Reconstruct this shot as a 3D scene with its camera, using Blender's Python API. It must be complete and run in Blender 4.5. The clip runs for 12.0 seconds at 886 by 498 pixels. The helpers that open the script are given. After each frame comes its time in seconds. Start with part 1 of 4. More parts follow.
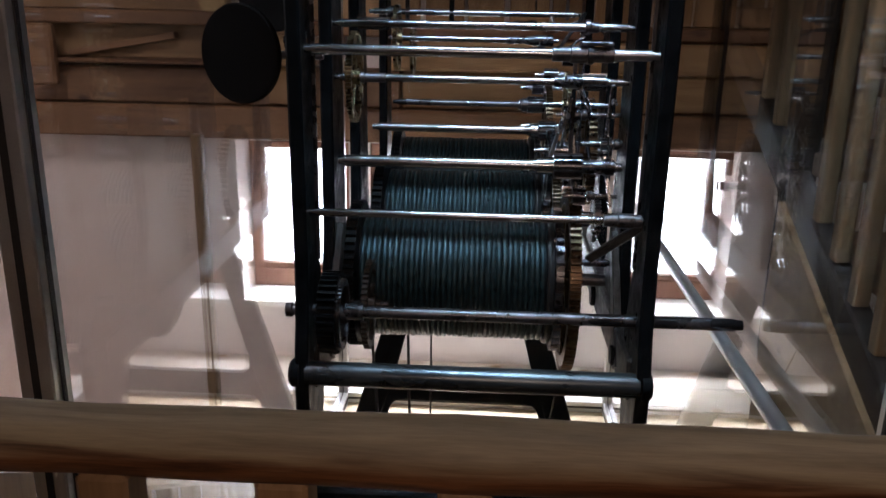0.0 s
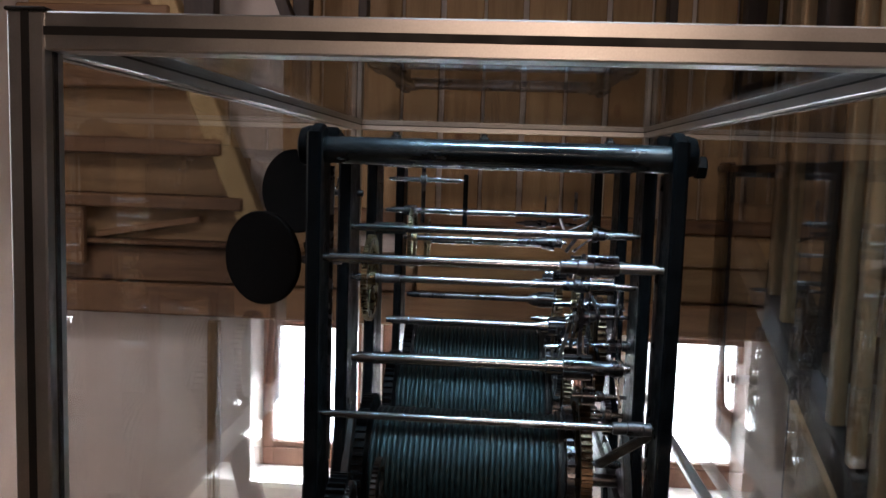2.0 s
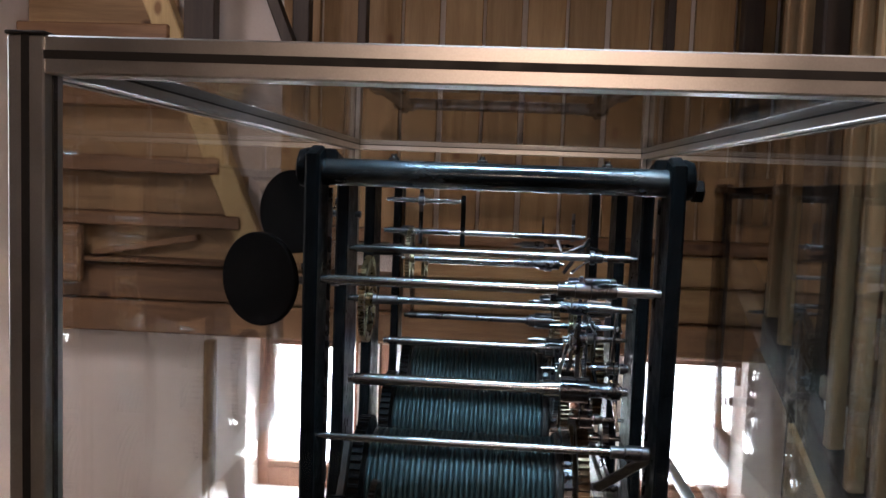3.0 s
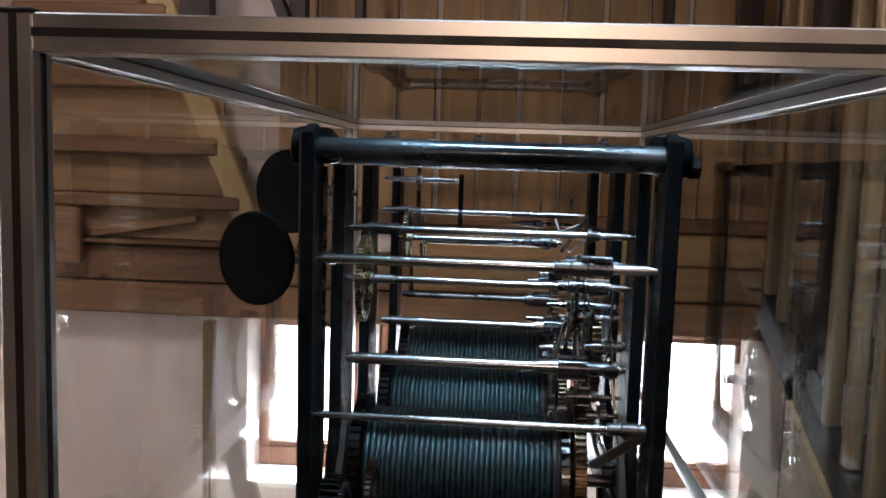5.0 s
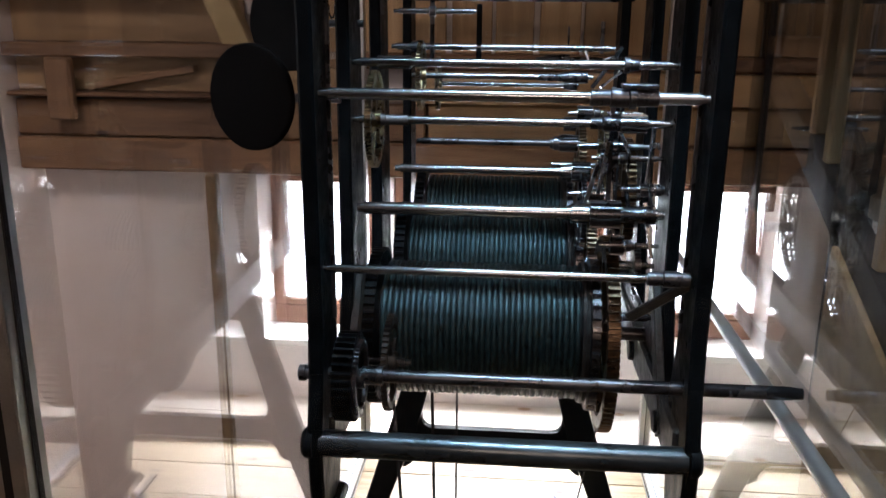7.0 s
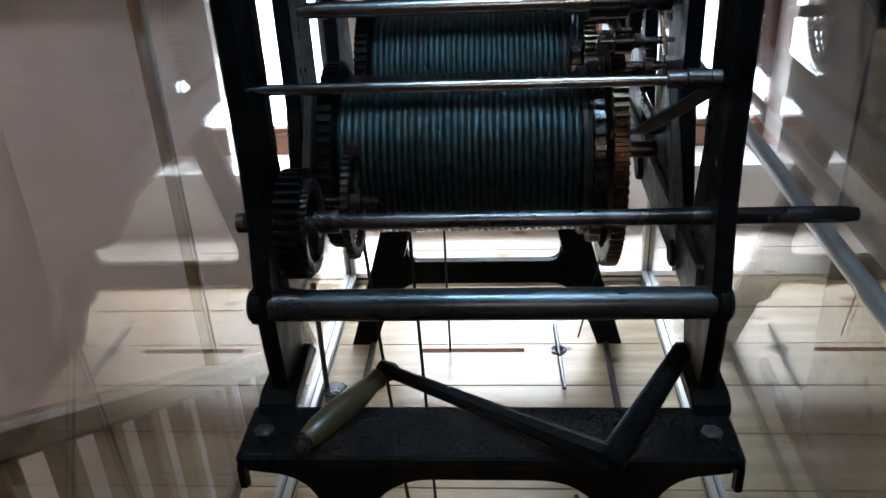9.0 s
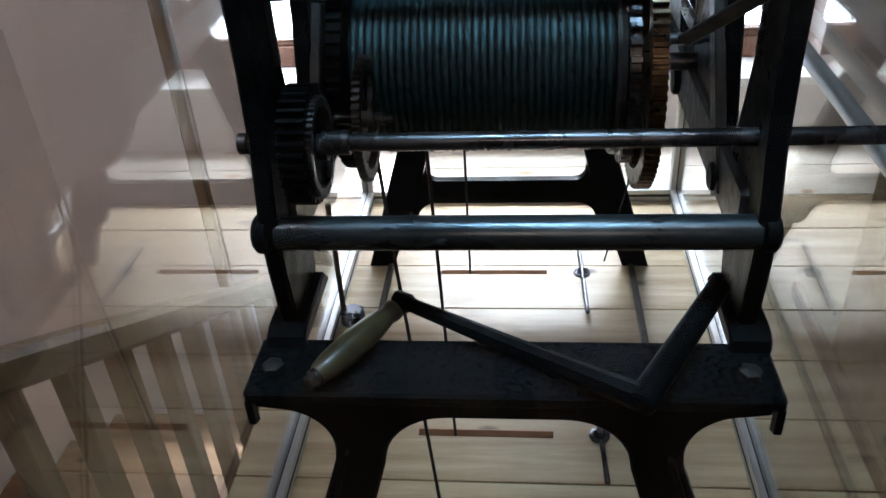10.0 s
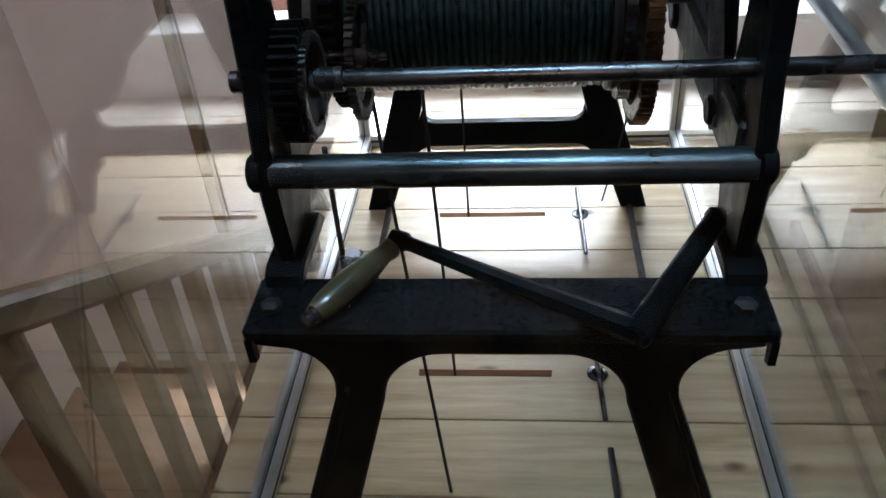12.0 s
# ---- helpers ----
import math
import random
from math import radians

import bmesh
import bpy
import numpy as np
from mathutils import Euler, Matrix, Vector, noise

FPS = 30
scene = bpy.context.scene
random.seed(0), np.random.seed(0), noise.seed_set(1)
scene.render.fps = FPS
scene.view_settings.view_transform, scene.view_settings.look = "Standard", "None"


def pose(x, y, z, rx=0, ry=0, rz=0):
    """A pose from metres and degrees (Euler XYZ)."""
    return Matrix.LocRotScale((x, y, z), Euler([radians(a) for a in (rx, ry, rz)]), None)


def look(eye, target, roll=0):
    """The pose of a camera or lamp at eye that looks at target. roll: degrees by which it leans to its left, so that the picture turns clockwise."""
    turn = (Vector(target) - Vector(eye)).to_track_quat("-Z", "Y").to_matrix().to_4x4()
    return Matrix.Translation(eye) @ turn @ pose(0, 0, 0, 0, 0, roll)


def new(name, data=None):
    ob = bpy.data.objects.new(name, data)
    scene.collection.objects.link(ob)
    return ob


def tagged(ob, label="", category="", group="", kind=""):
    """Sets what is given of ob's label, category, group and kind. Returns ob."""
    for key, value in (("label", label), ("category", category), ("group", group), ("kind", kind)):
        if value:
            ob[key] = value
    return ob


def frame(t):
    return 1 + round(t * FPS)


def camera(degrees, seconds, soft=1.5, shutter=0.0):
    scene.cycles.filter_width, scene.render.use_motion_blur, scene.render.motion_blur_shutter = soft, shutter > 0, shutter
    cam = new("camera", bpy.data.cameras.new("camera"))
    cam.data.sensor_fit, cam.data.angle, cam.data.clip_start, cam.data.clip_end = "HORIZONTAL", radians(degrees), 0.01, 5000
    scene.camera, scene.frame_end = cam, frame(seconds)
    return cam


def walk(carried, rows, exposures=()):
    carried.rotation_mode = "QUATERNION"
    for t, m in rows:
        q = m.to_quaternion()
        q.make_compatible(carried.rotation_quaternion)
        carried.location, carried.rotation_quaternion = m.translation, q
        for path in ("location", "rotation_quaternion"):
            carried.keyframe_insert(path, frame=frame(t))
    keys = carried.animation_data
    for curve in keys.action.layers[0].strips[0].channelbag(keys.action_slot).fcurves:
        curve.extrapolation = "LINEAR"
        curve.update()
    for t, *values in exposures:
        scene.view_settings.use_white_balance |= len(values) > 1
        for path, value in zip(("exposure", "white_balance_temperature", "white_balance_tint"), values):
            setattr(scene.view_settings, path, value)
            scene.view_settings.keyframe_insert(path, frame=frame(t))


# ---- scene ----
cam = camera(56.0, 12.0)
PATH = [
    (0, (0.014, 0.05, 1.458), (-0.082, 1.959, 0.869), 1.0),
    (0.5, (0.011, 0.045, 1.467), (-0.095, 1.964, 0.913), 1.1),
    (1, (0.011, 0.042, 1.49), (-0.109, 1.992, 1.062), 1.1),
    (1.5, (0.013, 0.036, 1.515), (-0.116, 2.009, 1.218), 1.5),
    (2, (0.016, 0.031, 1.529), (-0.124, 2.016, 1.326), 1.8),
    (2.5, (0.018, 0.03, 1.535), (-0.125, 2.018, 1.375), 2.1),
    (3, (0.015, 0.032, 1.537), (-0.12, 2.02, 1.376), 2.1),
    (5, (0.025, 0.036, 1.533), (-0.113, 2.021, 1.326), 1.8),
    (5.5, (0.029, 0.041, 1.531), (-0.114, 2.023, 1.309), 1.9),
    (6, (0.027, 0.057, 1.513), (-0.117, 2.033, 1.233), 1.5),
    (6.5, (0.014, 0.104, 1.497), (-0.136, 2.056, 1.087), 0.9),
    (7, (0.006, 0.182, 1.478), (-0.155, 2.101, 0.94), 0.5),
    (9, (0.02, 0.439, 1.393), (-0.124, 2.2, 0.454), -2.9),
    (9.5, (0.015, 0.499, 1.374), (-0.149, 2.211, 0.354), -3.3),
    (10, (0.015, 0.521, 1.362), (-0.179, 2.172, 0.25), -3.8),
    (10.5, (0.017, 0.528, 1.357), (-0.192, 2.116, 0.159), -4.5),
    (11, (0.018, 0.523, 1.351), (-0.192, 2.078, 0.112), -4.6),
    (11.5, (0.019, 0.517, 1.351), (-0.184, 2.081, 0.121), -4.7),
    (12, (0.02, 0.514, 1.351), (-0.175, 2.092, 0.137), -4.7),
]
walk(cam, [(t, look(eye, target, roll)) for t, eye, target, roll in PATH], exposures=((0, 0.25, 6400, 23), (1.2, 0.2, 6400, 22), (2.0, 0.25, 6450, 18), (2.6, 0.58, 6450, 18), (5.0, 0.72, 6450, 17), (7.0, 0.5, 6400, 20), (9.0, -0.1, 6000, 14), (12, 0.12, 5900, 12)))

# ---- light ----
world = bpy.data.worlds.new("sky")
scene.world = world
world.use_nodes = True
wn = world.node_tree
sky = wn.nodes.new("ShaderNodeTexSky")
sky.sky_type = "NISHITA"
sky.sun_disc = False
sky.sun_elevation = radians(35)
sky.sun_rotation = radians(20)
wn.links.new(sky.outputs["Color"], wn.nodes["Background"].inputs["Color"])
wn.nodes["Background"].inputs["Strength"].default_value = 0.1


def area_light(name, m, w, h, watts, colour):
    lamp = bpy.data.lights.new(name, "AREA")
    lamp.shape, lamp.size, lamp.size_y = "RECTANGLE", w, h
    lamp.energy, lamp.color = watts, colour
    ob = new(name, lamp)
    ob.matrix_world = m
    return ob


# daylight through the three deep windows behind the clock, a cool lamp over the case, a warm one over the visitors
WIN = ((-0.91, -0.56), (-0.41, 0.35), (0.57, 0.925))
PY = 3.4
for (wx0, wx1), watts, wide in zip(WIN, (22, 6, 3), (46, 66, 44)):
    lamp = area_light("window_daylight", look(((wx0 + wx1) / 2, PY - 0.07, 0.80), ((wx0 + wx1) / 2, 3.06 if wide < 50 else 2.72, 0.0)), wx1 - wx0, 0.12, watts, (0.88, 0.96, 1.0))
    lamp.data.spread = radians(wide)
lamp = area_light("case_lamp_light", look((0.1, 1.15, 2.88), (0.1, 1.85, 0.8)), 0.6, 0.3, 8.0, (0.55, 0.85, 1.0))
lamp.data.spread = radians(55)
lamp = area_light("wall_lamp_light", look((0.2, -1.45, 2.3), (0.1, 1.4, 1.5)), 0.5, 0.3, 4.4, (1.0, 0.71, 0.5))
lamp.data.spread = radians(120)
# fill light from the side, through an added window that is never in view
area_light("side_fill_light", look((-1.73, 1.6, 1.5), (0.2, 2.0, 1.0)), 0.7, 0.85, 2.2, (0.95, 0.95, 0.97))
# fill lamps added at the two flights of stairs, all out of view
lamp = area_light("stairwell_fill", look((-1.2, 1.1, 2.9), (-1.35, 3.3, 0.0)), 0.3, 0.9, 10.0, (1.0, 0.86, 0.8))
lamp.data.spread = radians(100)
lamp = area_light("stair_fill", look((-1.68, 1.3, 0.3), (-1.2, 3.3, 0.2)), 0.2, 0.4, 1.6, (1.0, 0.94, 0.94))
lamp.data.spread = radians(130)
lamp = area_light("staircase_fill", look((0.68, 0.62, 2.9), (1.05, 2.0, 0.9)), 0.3, 0.5, 2.4, (1.0, 0.84, 0.74))
lamp.data.spread = radians(95)

# ---- materials ----


def nodes_of(name):
    m = bpy.data.materials.new(name)
    m.use_nodes = True
    nt = m.node_tree
    return m, nt, nt.nodes["Principled BSDF"]


def surface(name, c1, c2, rough=0.5, metal=0.0, scale=20.0, stretch=(1, 1, 1), bump=0.1, fine=200.0, rvar=0.15, spec=0.5, per=0.0, coat=0.0):
    """Two-scale noise between two colours, with roughness variation and bump; per: tone shift from piece to piece."""
    m, nt, b = nodes_of(name)
    N, L = nt.nodes.new, nt.links.new
    co = N("ShaderNodeTexCoord")
    mp = N("ShaderNodeMapping")
    mp.inputs["Scale"].default_value = stretch
    L(co.outputs["Object"], mp.inputs["Vector"])
    vec = mp.outputs["Vector"]
    info = N("ShaderNodeObjectInfo")
    if per:
        off = N("ShaderNodeVectorMath")
        off.operation = "ADD"
        sc = N("ShaderNodeVectorMath")
        sc.operation = "SCALE"
        sc.inputs["Scale"].default_value = 17.0
        comb = N("ShaderNodeCombineXYZ")
        for i in range(3):
            L(info.outputs["Random"], comb.inputs[i])
        L(comb.outputs[0], sc.inputs[0])
        L(vec, off.inputs[0])
        L(sc.outputs[0], off.inputs[1])
        vec = off.outputs[0]
    n1 = N("ShaderNodeTexNoise")
    n1.inputs["Scale"].default_value, n1.inputs["Detail"].default_value, n1.inputs["Roughness"].default_value = scale, 6, 0.62
    L(vec, n1.inputs["Vector"])
    n2 = N("ShaderNodeTexNoise")
    n2.inputs["Scale"].default_value, n2.inputs["Detail"].default_value = fine, 3
    L(vec, n2.inputs["Vector"])
    mixf = N("ShaderNodeMath")
    mixf.operation = "MULTIPLY_ADD"
    L(n2.outputs["Fac"], mixf.inputs[0])
    mixf.inputs[1].default_value = 0.35
    L(n1.outputs["Fac"], mixf.inputs[2])
    ramp = N("ShaderNodeValToRGB")
    ramp.color_ramp.elements[0].position, ramp.color_ramp.elements[1].position = 0.48, 0.88
    ramp.color_ramp.elements[0].color, ramp.color_ramp.elements[1].color = (*c1, 1), (*c2, 1)
    L(mixf.outputs[0], ramp.inputs["Fac"])
    col = ramp.outputs["Color"]
    if per:
        hs = N("ShaderNodeHueSaturation")
        rng = N("ShaderNodeMapRange")
        rng.inputs["To Min"].default_value, rng.inputs["To Max"].default_value = 1 - per, 1 + per
        L(info.outputs["Random"], rng.inputs["Value"])
        L(rng.outputs[0], hs.inputs["Value"])
        L(col, hs.inputs["Color"])
        col = hs.outputs["Color"]
    L(col, b.inputs["Base Color"])
    rr = N("ShaderNodeMapRange")
    rr.inputs["To Min"].default_value, rr.inputs["To Max"].default_value = max(rough - rvar, 0.05), min(rough + rvar, 1)
    rr.inputs["From Min"].default_value, rr.inputs["From Max"].default_value = 0.3, 0.7
    L(n1.outputs["Fac"], rr.inputs["Value"])
    L(rr.outputs[0], b.inputs["Roughness"])
    b.inputs["Metallic"].default_value = metal
    b.inputs["Specular IOR Level"].default_value = spec
    b.inputs["Coat Weight"].default_value = coat
    if bump:
        bp = N("ShaderNodeBump")
        bp.inputs["Strength"].default_value, bp.inputs["Distance"].default_value = bump, 0.004
        L(mixf.outputs[0], bp.inputs["Height"])
        L(bp.outputs["Normal"], b.inputs["Normal"])
    return m


def timber(name, c1, c2, dark, axis=0, rough=0.55, per=0.12, ring=26.0, knots=True, coat=0.0, lit_top=None, split=0.0):
    """Sawn or turned softwood: stretched grain along one axis, growth rings, knots."""
    m, nt, b = nodes_of(name)
    N, L = nt.nodes.new, nt.links.new
    co = N("ShaderNodeTexCoord")
    info = N("ShaderNodeObjectInfo")
    comb = N("ShaderNodeCombineXYZ")
    for i in range(3):
        L(info.outputs["Random"], comb.inputs[i])
    sc = N("ShaderNodeVectorMath")
    sc.operation = "SCALE"
    sc.inputs["Scale"].default_value = 23.0
    L(comb.outputs[0], sc.inputs[0])
    off = N("ShaderNodeVectorMath")
    off.operation = "ADD"
    L(co.outputs["Object"], off.inputs[0])
    L(sc.outputs[0], off.inputs[1])
    mp = N("ShaderNodeMapping")
    s = [1.0, 1.0, 1.0]
    s[axis] = 0.07
    mp.inputs["Scale"].default_value = s
    L(off.outputs[0], mp.inputs["Vector"])
    n1 = N("ShaderNodeTexNoise")
    n1.inputs["Scale"].default_value, n1.inputs["Detail"].default_value, n1.inputs["Distortion"].default_value = ring, 5, 0.6
    L(mp.outputs[0], n1.inputs["Vector"])
    n2 = N("ShaderNodeTexNoise")
    n2.inputs["Scale"].default_value, n2.inputs["Detail"].default_value = ring * 9, 3
    L(mp.outputs[0], n2.inputs["Vector"])
    n3 = N("ShaderNodeTexNoise")
    n3.inputs["Scale"].default_value, n3.inputs["Detail"].default_value = 2.2, 4
    L(off.outputs[0], n3.inputs["Vector"])
    add = N("ShaderNodeMath")
    add.operation = "MULTIPLY_ADD"
    L(n2.outputs["Fac"], add.inputs[0])
    add.inputs[1].default_value = 0.3
    L(n1.outputs["Fac"], add.inputs[2])
    ramp = N("ShaderNodeValToRGB")
    ramp.color_ramp.elements[0].position, ramp.color_ramp.elements[1].position = 0.45, 0.85
    ramp.color_ramp.elements[0].color, ramp.color_ramp.elements[1].color = (*c1, 1), (*c2, 1)
    L(add.outputs[0], ramp.inputs["Fac"])
    col = ramp.outputs["Color"]
    stain = N("ShaderNodeMix")
    stain.data_type, stain.blend_type = "RGBA", "MULTIPLY"
    st = N("ShaderNodeValToRGB")
    st.color_ramp.elements[0].position, st.color_ramp.elements[1].position = 0.3, 0.7
    st.color_ramp.elements[0].color, st.color_ramp.elements[1].color = (0.72, 0.66, 0.6, 1), (1, 1, 1, 1)
    L(n3.outputs["Fac"], st.inputs["Fac"])
    stain.inputs[0].default_value = 0.8
    L(col, stain.inputs[6])
    L(st.outputs["Color"], stain.inputs[7])
    col = stain.outputs[2]
    if lit_top:
        # overhead light put into the colour: a pale grey upper band with a ragged border
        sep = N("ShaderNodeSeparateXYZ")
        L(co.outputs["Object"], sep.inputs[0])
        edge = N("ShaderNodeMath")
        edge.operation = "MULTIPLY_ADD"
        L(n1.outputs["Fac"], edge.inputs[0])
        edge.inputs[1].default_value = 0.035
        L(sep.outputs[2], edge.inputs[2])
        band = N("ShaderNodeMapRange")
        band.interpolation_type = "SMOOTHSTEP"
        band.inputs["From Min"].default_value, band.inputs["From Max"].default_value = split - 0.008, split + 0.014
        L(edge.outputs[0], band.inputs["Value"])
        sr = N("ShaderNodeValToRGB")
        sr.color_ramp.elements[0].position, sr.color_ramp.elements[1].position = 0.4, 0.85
        sr.color_ramp.elements[0].color, sr.color_ramp.elements[1].color = (*[v * 0.5 for v in lit_top], 1), (*lit_top, 1)
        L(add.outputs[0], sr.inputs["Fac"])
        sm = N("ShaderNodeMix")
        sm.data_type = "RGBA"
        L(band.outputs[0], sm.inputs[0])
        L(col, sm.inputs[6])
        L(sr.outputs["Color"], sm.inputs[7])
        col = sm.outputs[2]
    if knots:
        vo = N("ShaderNodeTexVoronoi")
        vo.inputs["Scale"].default_value = 7.0
        mk = N("ShaderNodeMapping")
        ks = [1.0, 1.0, 1.0]
        ks[axis] = 0.55
        mk.inputs["Scale"].default_value = ks
        L(off.outputs[0], mk.inputs["Vector"])
        L(mk.outputs[0], vo.inputs["Vector"])
        kr = N("ShaderNodeMapRange")
        kr.inputs["From Min"].default_value, kr.inputs["From Max"].default_value = 0.07, 0.13
        kr.inputs["To Min"].default_value, kr.inputs["To Max"].default_value = 0.95, 0.0
        L(vo.outputs["Distance"], kr.inputs["Value"])
        km = N("ShaderNodeMix")
        km.data_type = "RGBA"
        L(kr.outputs[0], km.inputs[0])
        L(col, km.inputs[6])
        km.inputs[7].default_value = (*dark, 1)
        col = km.outputs[2]
    hs = N("ShaderNodeHueSaturation")
    rng = N("ShaderNodeMapRange")
    rng.inputs["To Min"].default_value, rng.inputs["To Max"].default_value = 1 - per, 1 + per
    L(info.outputs["Random"], rng.inputs["Value"])
    L(rng.outputs[0], hs.inputs["Value"])
    L(col, hs.inputs["Color"])
    L(hs.outputs["Color"], b.inputs["Base Color"])
    b.inputs["Roughness"].default_value = rough
    b.inputs["Coat Weight"].default_value = coat
    bp = N("ShaderNodeBump")
    bp.inputs["Strength"].default_value, bp.inputs["Distance"].default_value = 0.25, 0.002
    L(add.outputs[0], bp.inputs["Height"])
    L(bp.outputs["Normal"], b.inputs["Normal"])
    return m


def pane_material(name, base=0.02, power=5.0, tint=(0.985, 0.99, 0.985)):
    """A clear sheet: each face mirrors a little, and more at a grazing angle."""
    m, nt, b = nodes_of(name)
    N, L = nt.nodes.new, nt.links.new
    nt.nodes.remove(b)
    mix, tr, gl, lw = N("ShaderNodeMixShader"), N("ShaderNodeBsdfTransparent"), N("ShaderNodeBsdfGlossy"), N("ShaderNodeLayerWeight")
    lw.inputs["Blend"].default_value = 0.5
    pw, ma = N("ShaderNodeMath"), N("ShaderNodeMath")
    pw.operation, ma.operation = "POWER", "MULTIPLY_ADD"
    pw.inputs[1].default_value = power
    ma.inputs[1].default_value, ma.inputs[2].default_value = 1 - base, base
    tr.inputs["Color"].default_value = (*tint, 1)
    gl.inputs["Roughness"].default_value = 0.012
    L(lw.outputs["Facing"], pw.inputs[0])
    L(pw.outputs[0], ma.inputs[0])
    L(ma.outputs[0], mix.inputs[0])
    L(tr.outputs[0], mix.inputs[1])
    L(gl.outputs[0], mix.inputs[2])
    L(mix.outputs[0], nt.nodes["Material Output"].inputs["Surface"])
    return m


IRON = surface("black_painted_iron", (0.0018, 0.0024, 0.003), (0.005, 0.0065, 0.008), 0.38, 0.0, 30, bump=0.3, fine=260, spec=0.035)
BED = surface("pitted_black_plate", (0.0015, 0.0022, 0.003), (0.0045, 0.007, 0.009), 0.3, 0.0, 130, bump=0.6, fine=700, spec=0.045)
IRON_WORN = surface("worn_black_iron", (0.006, 0.006, 0.007), (0.036, 0.035, 0.034), 0.42, 0.2, 45, bump=0.45, fine=320, spec=0.3)
IRON_FLAT = surface("matt_black_sheet", (0.0015, 0.0015, 0.0015), (0.004, 0.0035, 0.0035), 0.7, 0.0, 25, bump=0.05, spec=0.03)
PILLAR = surface("burnished_iron_pillar", (0.02, 0.027, 0.034), (0.1, 0.12, 0.135), 0.26, 0.85, 8, (0.35, 1, 1), bump=0.01, fine=150)
STEEL = surface("bright_steel", (0.2, 0.215, 0.235), (0.36, 0.38, 0.41), 0.24, 1.0, 12, (0.3, 1, 1), bump=0.0, fine=300, rvar=0.08)
TUBE = surface("satin_steel_tube", (0.6, 0.6, 0.61), (0.78, 0.78, 0.79), 0.42, 1.0, 20, (1, 0.2, 1), bump=0.02, fine=200, rvar=0.08)
STEEL_DARK = surface("oiled_dark_steel", (0.035, 0.038, 0.045), (0.12, 0.12, 0.13), 0.3, 0.9, 18, bump=0.02)
BRASS = surface("aged_brass", (0.11, 0.09, 0.055), (0.28, 0.23, 0.14), 0.3, 1.0, 40, bump=0.05)
BRONZE = surface("dull_brown_bronze", (0.045, 0.03, 0.02), (0.13, 0.09, 0.055), 0.34, 0.85, 40, bump=0.1)
ROPE = surface("greased_wire_rope", (0.006, 0.013, 0.0155), (0.035, 0.071, 0.08), 0.34, 0.75, 70, (3.2, 1, 1), bump=0.5, fine=500, rvar=0.1)
CORD = surface("black_cord", (0.006, 0.006, 0.007), (0.02, 0.018, 0.018), 0.6, 0.2, 200, bump=0.2)
ALU = surface("anodised_aluminium", (0.46, 0.46, 0.46), (0.6, 0.6, 0.6), 0.36, 0.9, 8, (1, 1, 1), bump=0.01, fine=400, rvar=0.05)
GASKET = surface("black_rubber_gasket", (0.005, 0.005, 0.006), (0.012, 0.012, 0.013), 0.6, 0, 40, bump=0.03)
GLASS = pane_material("clear_pane")
GLASS_SIDE = pane_material("coated_side_pane", 0.02, 2.8)
FLOOR_WOOD = timber("pine_floor_board", (0.36, 0.255, 0.135), (0.6, 0.48, 0.31), (0.08, 0.035, 0.018), 0, 0.42, 0.08)
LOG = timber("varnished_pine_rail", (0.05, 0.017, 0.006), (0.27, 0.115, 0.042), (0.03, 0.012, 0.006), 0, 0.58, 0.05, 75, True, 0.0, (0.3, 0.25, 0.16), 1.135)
BALUSTER = timber("pine_baluster", (0.19, 0.115, 0.055), (0.33, 0.215, 0.115), (0.12, 0.05, 0.02), 2, 0.5, 0.14, 30, False)
LINING = timber("spruce_wall_lining", (0.26, 0.155, 0.07), (0.4, 0.26, 0.13), (0.16, 0.07, 0.03), 2, 0.6, 0.16)
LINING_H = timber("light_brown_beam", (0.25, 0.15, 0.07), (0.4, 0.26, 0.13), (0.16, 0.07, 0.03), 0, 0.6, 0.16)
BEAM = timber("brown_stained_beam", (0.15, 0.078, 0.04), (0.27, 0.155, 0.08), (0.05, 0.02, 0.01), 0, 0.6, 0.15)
RISER = timber("dull_brown_riser", (0.25, 0.155, 0.078), (0.39, 0.255, 0.133), (0.06, 0.025, 0.012), 0, 0.6, 0.12)
BEAM_DARK = timber("dark_stained_post", (0.022, 0.014, 0.011), (0.05, 0.033, 0.025), (0.01, 0.006, 0.004), 2, 0.6, 0.15, 24, False)
BRACE = timber("pale_timber_brace", (0.42, 0.3, 0.13), (0.58, 0.44, 0.23), (0.2, 0.1, 0.04), 2, 0.6, 0.1)
STAIR_WOOD = timber("brown_stained_baluster", (0.25, 0.16, 0.085), (0.42, 0.28, 0.155), (0.03, 0.015, 0.01), 2, 0.6, 0.2, 30, False)
WINDOW_WOOD = timber("reddish_window_frame", (0.22, 0.1, 0.065), (0.34, 0.18, 0.12), (0.1, 0.04, 0.02), 2, 0.5, 0.06, 24, False)
GRIP = timber("oiled_olive_grip", (0.036, 0.031, 0.015), (0.1, 0.08, 0.04), (0.06, 0.04, 0.015), 0, 0.3, 0.02, 40, False, 0.3)
PLASTER = surface("cream_plaster", (0.66, 0.59, 0.555), (0.75, 0.69, 0.66), 0.9, 0, 3.0, bump=0.25, fine=90)
PLASTER_WHITE = surface("white_reveal_plaster", (0.76, 0.73, 0.68), (0.84, 0.82, 0.78), 0.85, 0, 4.0, bump=0.2, fine=90)
DAYLIGHT, _nt, _b = nodes_of("daylight_haze")
_b.inputs["Base Color"].default_value = (0.9, 0.93, 1.0, 1)
_b.inputs["Emission Color"].default_value = (0.82, 0.92, 1.0, 1)
_b.inputs["Emission Strength"].default_value = 9.0
